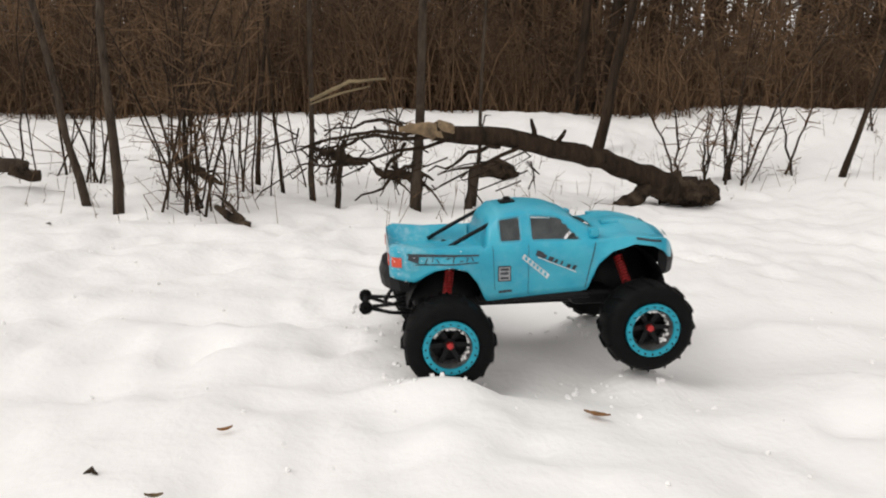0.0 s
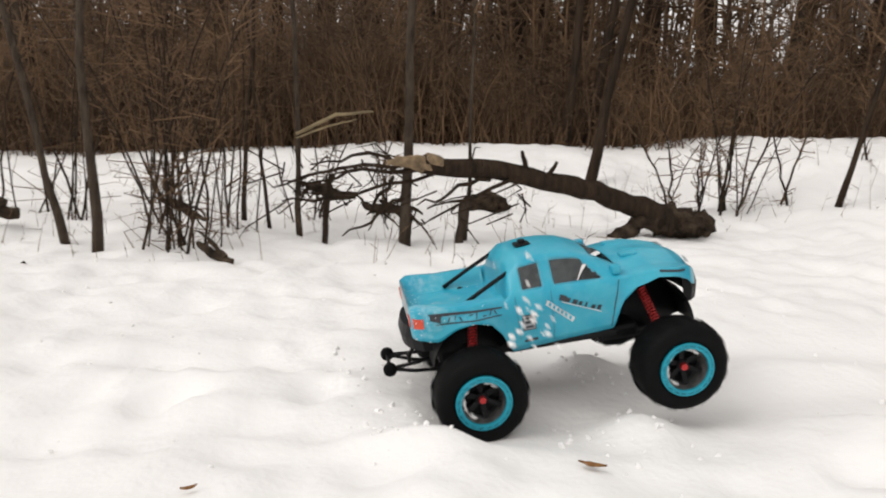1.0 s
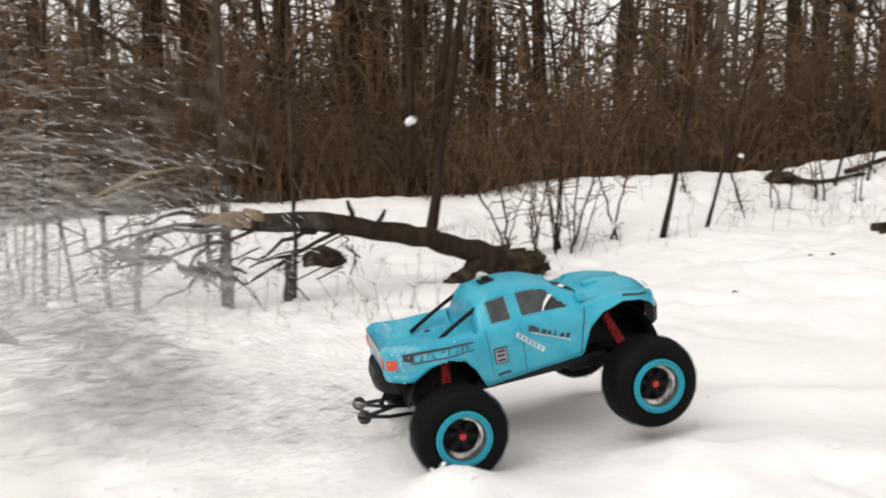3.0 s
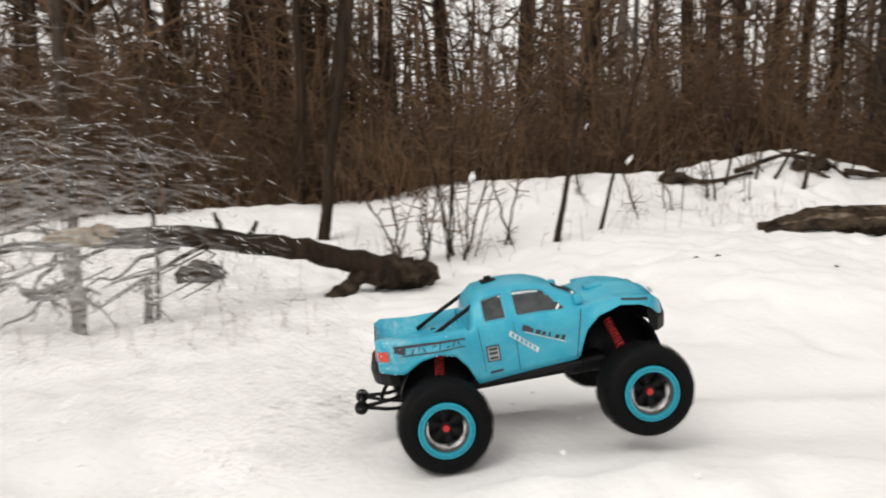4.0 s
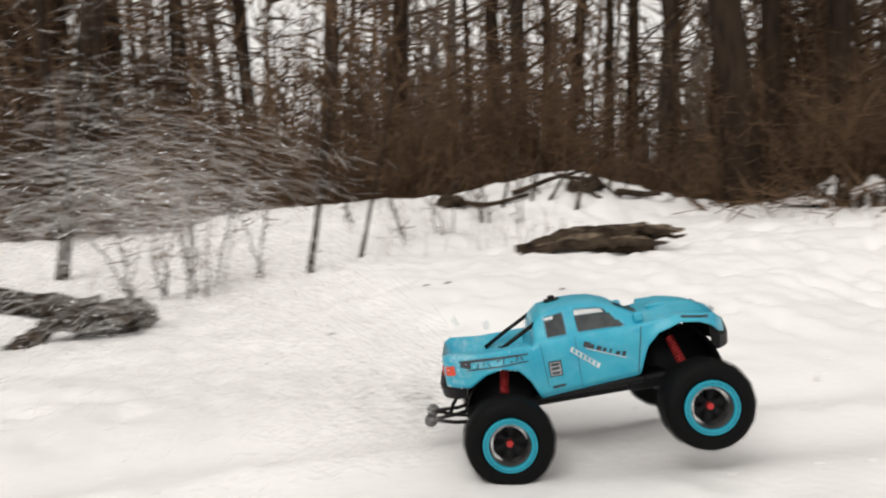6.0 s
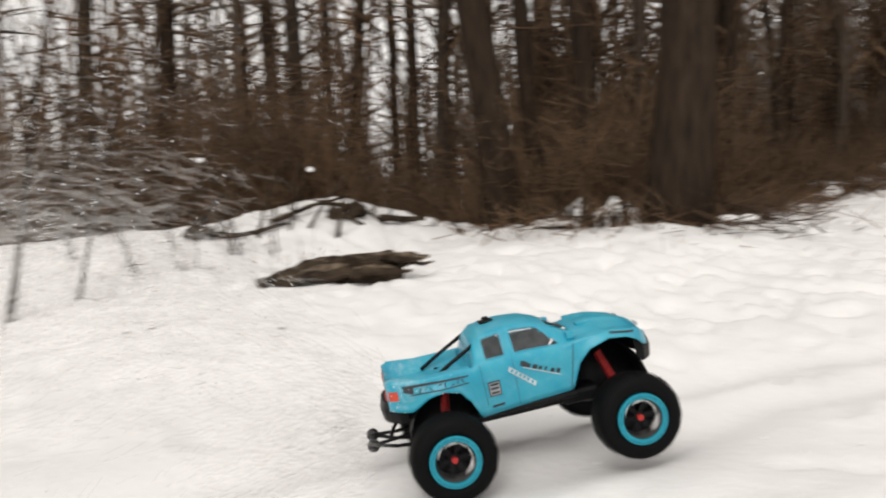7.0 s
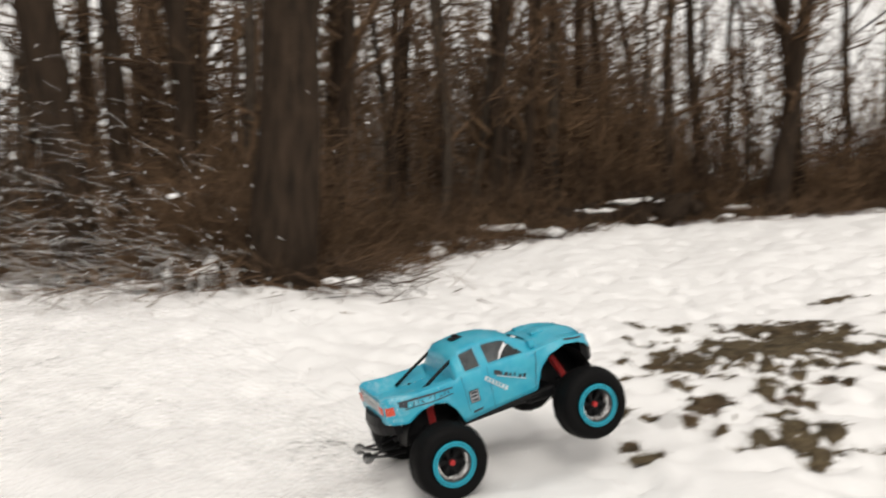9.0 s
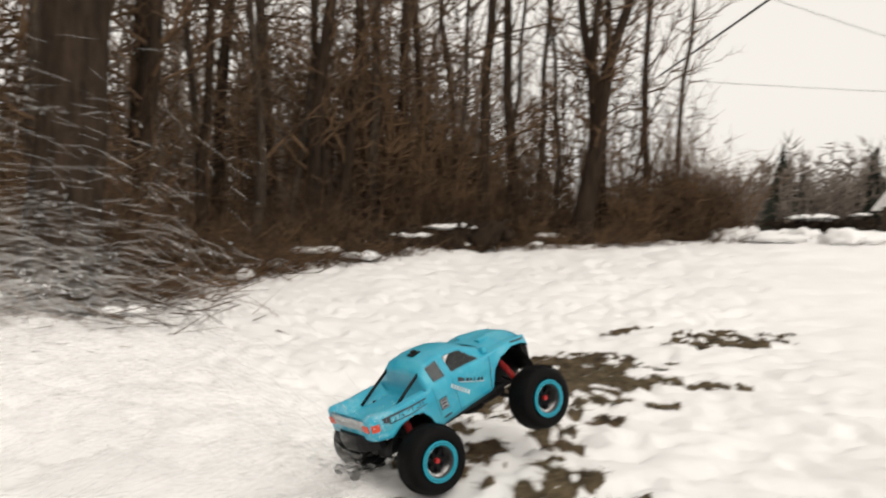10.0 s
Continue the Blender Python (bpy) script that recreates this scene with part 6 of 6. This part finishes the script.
# ---- thrown snow ----
def plume(seed, count, near, length, width, el, side, label, wisps=False):
    """Thrown snow: grains, or thin six-sided wisps of mist, that fill a fan opening backwards from the rear wheels, set at the fan's root."""
    rng = np.random.default_rng(seed)
    r = np.minimum(0.18 + np.abs(rng.normal(near[0] - 0.18, near[1], count)), rng.uniform(2.4, 2.9, count))
    e = np.radians(np.minimum(np.abs(rng.normal(el[0], el[1], count)), 85))
    y = 0.1 + rng.uniform(side[0], side[1], count) * (0.4 + r * 0.5)
    c = np.stack([-r * np.cos(e), y, r * np.sin(e) - 0.1 * r * r], 1)
    keep = 0.6 * np.sin(c[:, 0] * 5 + seed) * np.sin(c[:, 2] * 7 + c[:, 0] * 2) + rng.random(count) * 1.8 > 0.3
    c, r, e = c[keep], r[keep], e[keep]
    n = len(c)
    w = e * 0.75 - 0.35 * r + rng.normal(0, 0.25, n)
    d = np.stack([-np.cos(w), rng.normal(0, 0.15, n), np.sin(w)], 1)
    d /= np.linalg.norm(d, axis=1)[:, None]
    ln = rng.uniform(length[0], length[1], n)
    wd = rng.uniform(width[0], width[1], n)
    a = np.cross(d, rng.normal(0, 1, (n, 3)))
    a /= np.linalg.norm(a, axis=1)[:, None]
    b = np.cross(d, a)
    if wisps:
        u, w2, bow = d * ln[:, None] / 2, a * wd[:, None], b * wd[:, None] * 0.5
        v = np.stack([c - u, c - u * 0.45 - w2 + bow, c + u * 0.5 - w2 * 0.9 + bow, c + u, c + u * 0.4 + w2 + bow, c - u * 0.55 + w2 * 0.8 + bow], 1)
        me = bpy.data.meshes.new("snow_mist")
        me.from_pydata(v.reshape(-1, 3).tolist(), [], (np.arange(n)[:, None, None] * 6 + np.array([[0, 1, 5], [1, 2, 4], [1, 4, 5], [2, 3, 4]])[None]).reshape(-1, 3).tolist())
        me.update()
        return tagged(finish("snow_mist", me, WISP), label, "snow", kind="stuff")
    v = np.stack([c - d * ln[:, None] / 2, c + a * wd[:, None], c - (a * 0.5 - b * 0.9) * wd[:, None], c + d * ln[:, None] / 2 - (a * 0.5 + b * 0.9) * wd[:, None]], 1)
    f = (np.arange(n)[:, None, None] * 4 + np.array([[0, 1, 2], [0, 2, 3], [0, 3, 1], [3, 2, 1]])[None]).reshape(-1)
    me = bpy.data.meshes.new("snow_spray")
    me.vertices.add(n * 4)
    me.vertices.foreach_set("co", v.reshape(-1))
    me.loops.add(n * 12)
    me.loops.foreach_set("vertex_index", f.astype(np.int32))
    me.polygons.add(n * 4)
    me.polygons.foreach_set("loop_start", np.arange(0, n * 12, 3, dtype=np.int32))
    me.update(calc_edges=True)
    me.validate()
    return tagged(finish("snow_spray", me, MIST), label, "snow", kind="stuff")


# each with its phase, the time at which it begins to rise, and the time from which it stays behind and settles
SPRAYS = [
    (plume(1, 9500, (1.25, 0.5), (0.05, 0.13), (0.002, 0.0045), (29, 11), (-0.3, 0.6), "soft veil of snow mist hanging behind the truck", True), 0.0, 1.45, 99),
    (plume(4, 420, (1.25, 0.5), (0.02, 0.05), (0.0005, 0.0012), (32, 13), (-0.3, 0.6), "streaking flakes of snow in the mist behind the truck"), 2.4, 1.4, 99),
    (plume(5, 11000, (0.9, 0.3), (0.05, 0.12), (0.002, 0.0045), (39, 14), (-0.25, 0.6), "burst of fine snow torn up behind the wheels", True), 0.6, 0.85, 2.7),
    (plume(7, 600, (0.9, 0.3), (0.025, 0.06), (0.0005, 0.0014), (40, 16), (-0.25, 0.6), "fan of snow streaks torn up behind the wheels"), 0.6, 0.85, 2.6),
    (plume(6, 260, (0.75, 0.25), (0.015, 0.04), (0.002, 0.007), (34, 15), (-0.25, 0.5), "coarse lumps of snow thrown up by the wheels"), 0.6, 0.85, 2.5),
    (plume(3, 420, (1.2, 0.5), (0.01, 0.03), (0.0009, 0.002), (36, 14), (-0.3, 0.6), "coarse snow crumbs thrown up by the wheels"), 3.1, 0.9, 99),
    (plume(8, 1900, (0.34, 0.14), (0.025, 0.07), (0.002, 0.005), (12, 9), (-0.85, 0.2), "veil of fine snow about the tail of the truck", True), 1.1, 1.0, 99),
]


def clump(seed, size):
    bm = bmesh.new()
    bmesh.ops.create_icosphere(bm, subdivisions=2, radius=size)
    for v in bm.verts:
        k = 1 + 0.6 * noise.noise(v.co * (1.4 / size) + Vector((seed, 0, 0)))
        v.co = Vector((v.co.x * k, v.co.y * k * 0.55, v.co.z * k * 0.8))
    return tagged(part("snow_clump", bm, SNOW, smooth=True), "torn clump of snow flung through the air", "snow", "flung snow clumps")


# time at the top of the flight, place across and up the picture in half widths, distance, size
FLIGHT = [
    (2.0, 0.01, 0.245, 2.3, 0.019), (2.0, 0.41, 0.37, 2.2, 0.014), (2.0, 0.295, 0.22, 2.3, 0.012), (2.0, 0.54, 0.32, 2.4, 0.009), (2.5, 0.62, 0.26, 2.4, 0.010), (2.5, 0.0, 0.36, 2.2, 0.02),
    (2.0, 0.98, 0.30, 2.0, 0.022), (2.5, -0.78, 0.17, 1.9, 0.018), (2.5, -0.62, -0.07, 2.0, 0.022), (2.5, -0.55, -0.03, 2.1, 0.02), (2.5, -0.84, -0.13, 1.9, 0.028), (4.5, 0.06, 0.285, 2.2, 0.016), (4.5, 0.55, 0.33, 2.3, 0.012),
    (4.5, 0.91, 0.247, 2.2, 0.014), (4.5, 0.41, 0.41, 2.4, 0.007), (4.5, 0.31, 0.187, 2.4, 0.008), (4.5, 0.84, 0.174, 2.4, 0.009), (7.0, -0.3, 0.18, 2.2, 0.012), (7.0, -0.55, 0.2, 2.1, 0.012), (9.0, -0.61, 0.12, 2.2, 0.013),
]
# the first bites of the wheels
rnd = random.Random(4)
for cx, cy, n in ((-0.09, -0.25, 11), (0.26, -0.235, 9), (0.3, -0.18, 3)):
    FLIGHT += [(0.5, cx + rnd.gauss(0, 0.03), cy + rnd.gauss(0, 0.03), rnd.uniform(1.62, 1.76), rnd.uniform(0.004, 0.011)) for _ in range(n)]
FLIGHT += [(1.0, 0.19 + rnd.gauss(0, 0.04), -0.14 + rnd.gauss(0, 0.06), rnd.uniform(1.45, 1.6), rnd.uniform(0.003, 0.009)) for _ in range(26)]
CLUMPS = [(clump(900 + i, f[4]), f) for i, f in enumerate(FLIGHT)]


def root_of(t):
    """Where the rear wheels dig in, and the truck's heading in degrees."""
    tt = [r[0] for r in TRUCK_PATH]
    x, y = (float(np.interp(t, tt, [r[1].translation[k] for r in TRUCK_PATH])) for k in (0, 1))
    yaw = float(np.interp(t, tt, [math.degrees(r[1].to_euler().z) for r in TRUCK_PATH]))
    c, s = math.cos(radians(yaw)), math.sin(radians(yaw))
    return x - 0.28 * c, y - 0.28 * s, yaw


def spray_motions():
    for ob, phase, begin, stay in SPRAYS:
        rows = []
        for i in range(51):
            t = i / 5
            x, y, yaw = root_of(min(t, stay))
            fall = 0.85 * max(0.0, t - stay)
            rise = float(ss(begin, begin + 1.1, np.array(t)))
            rows.append((t, pose(x, y, -0.25 + 0.25 * rise - fall + 0.03 * math.sin(t * 2 + phase), 0, (1 - rise) * -72 + 5 * math.sin(t * 1.3 + phase) * rise, yaw + 4 * math.sin(t * 0.9 + phase))))
        walk(ob, rows)
    for ob, (tm, px, py, d, size) in CLUMPS:
        rnd = random.Random(int(px * 1000) + int(tm * 10))
        top = beyond(tm, px, py, d)
        t0, t1 = max(0.1, tm - 1.3), tm + (0.5 if tm < 1.1 else 1.5)
        x0, y0, _ = root_of(t0)
        a = Vector((x0, y0, -0.06))
        b = Vector((top.x + (top.x - x0) * 0.6, top.y + (top.y - y0) * 0.3, -0.06))
        rows = [(0.0, pose(*a, 0, 0, 0))]
        for i in range(15):
            f = i / 14
            t = t0 + (t1 - t0) * f
            fm = (tm - t0) / (t1 - t0)
            # quadratic through the three places
            l0, l1, l2 = (f - fm) * (f - 1) / fm, f * (f - 1) / (fm * (fm - 1)), f * (f - fm) / (1 - fm)
            p = a * l0 + top * l1 + b * l2
            rows.append((min(t, 9.96), pose(p.x, p.y, p.z, f * 160, 0, f * 200)))
            if t > 9.9:
                break
        if rows[-1][0] < 9.9:
            rows.append((10.0, rows[-1][1]))
        walk(ob, rows)


def motions():
    walk(truck, TRUCK_PATH)
    ts = [i / 15 for i in range(151)]
    for w, x, sgn in wheels:
        col = 1 if x < 0 else 2
        rows = []
        for t in ts:
            dz = float(np.interp(t, [r[0] for r in TRAVEL], [r[col] for r in TRAVEL]))
            a = spin(t)
            m = pose(x, sgn * 0.222, dz, 0, a, 0)
            if sgn > 0:
                m = pose(x, sgn * 0.222, dz) @ pose(0, 0, 0, 0, 0, 180) @ pose(0, 0, 0, 0, -a, 0)
            rows.append((t, m))
        walk(w, rows)
    spray_motions()


motions()
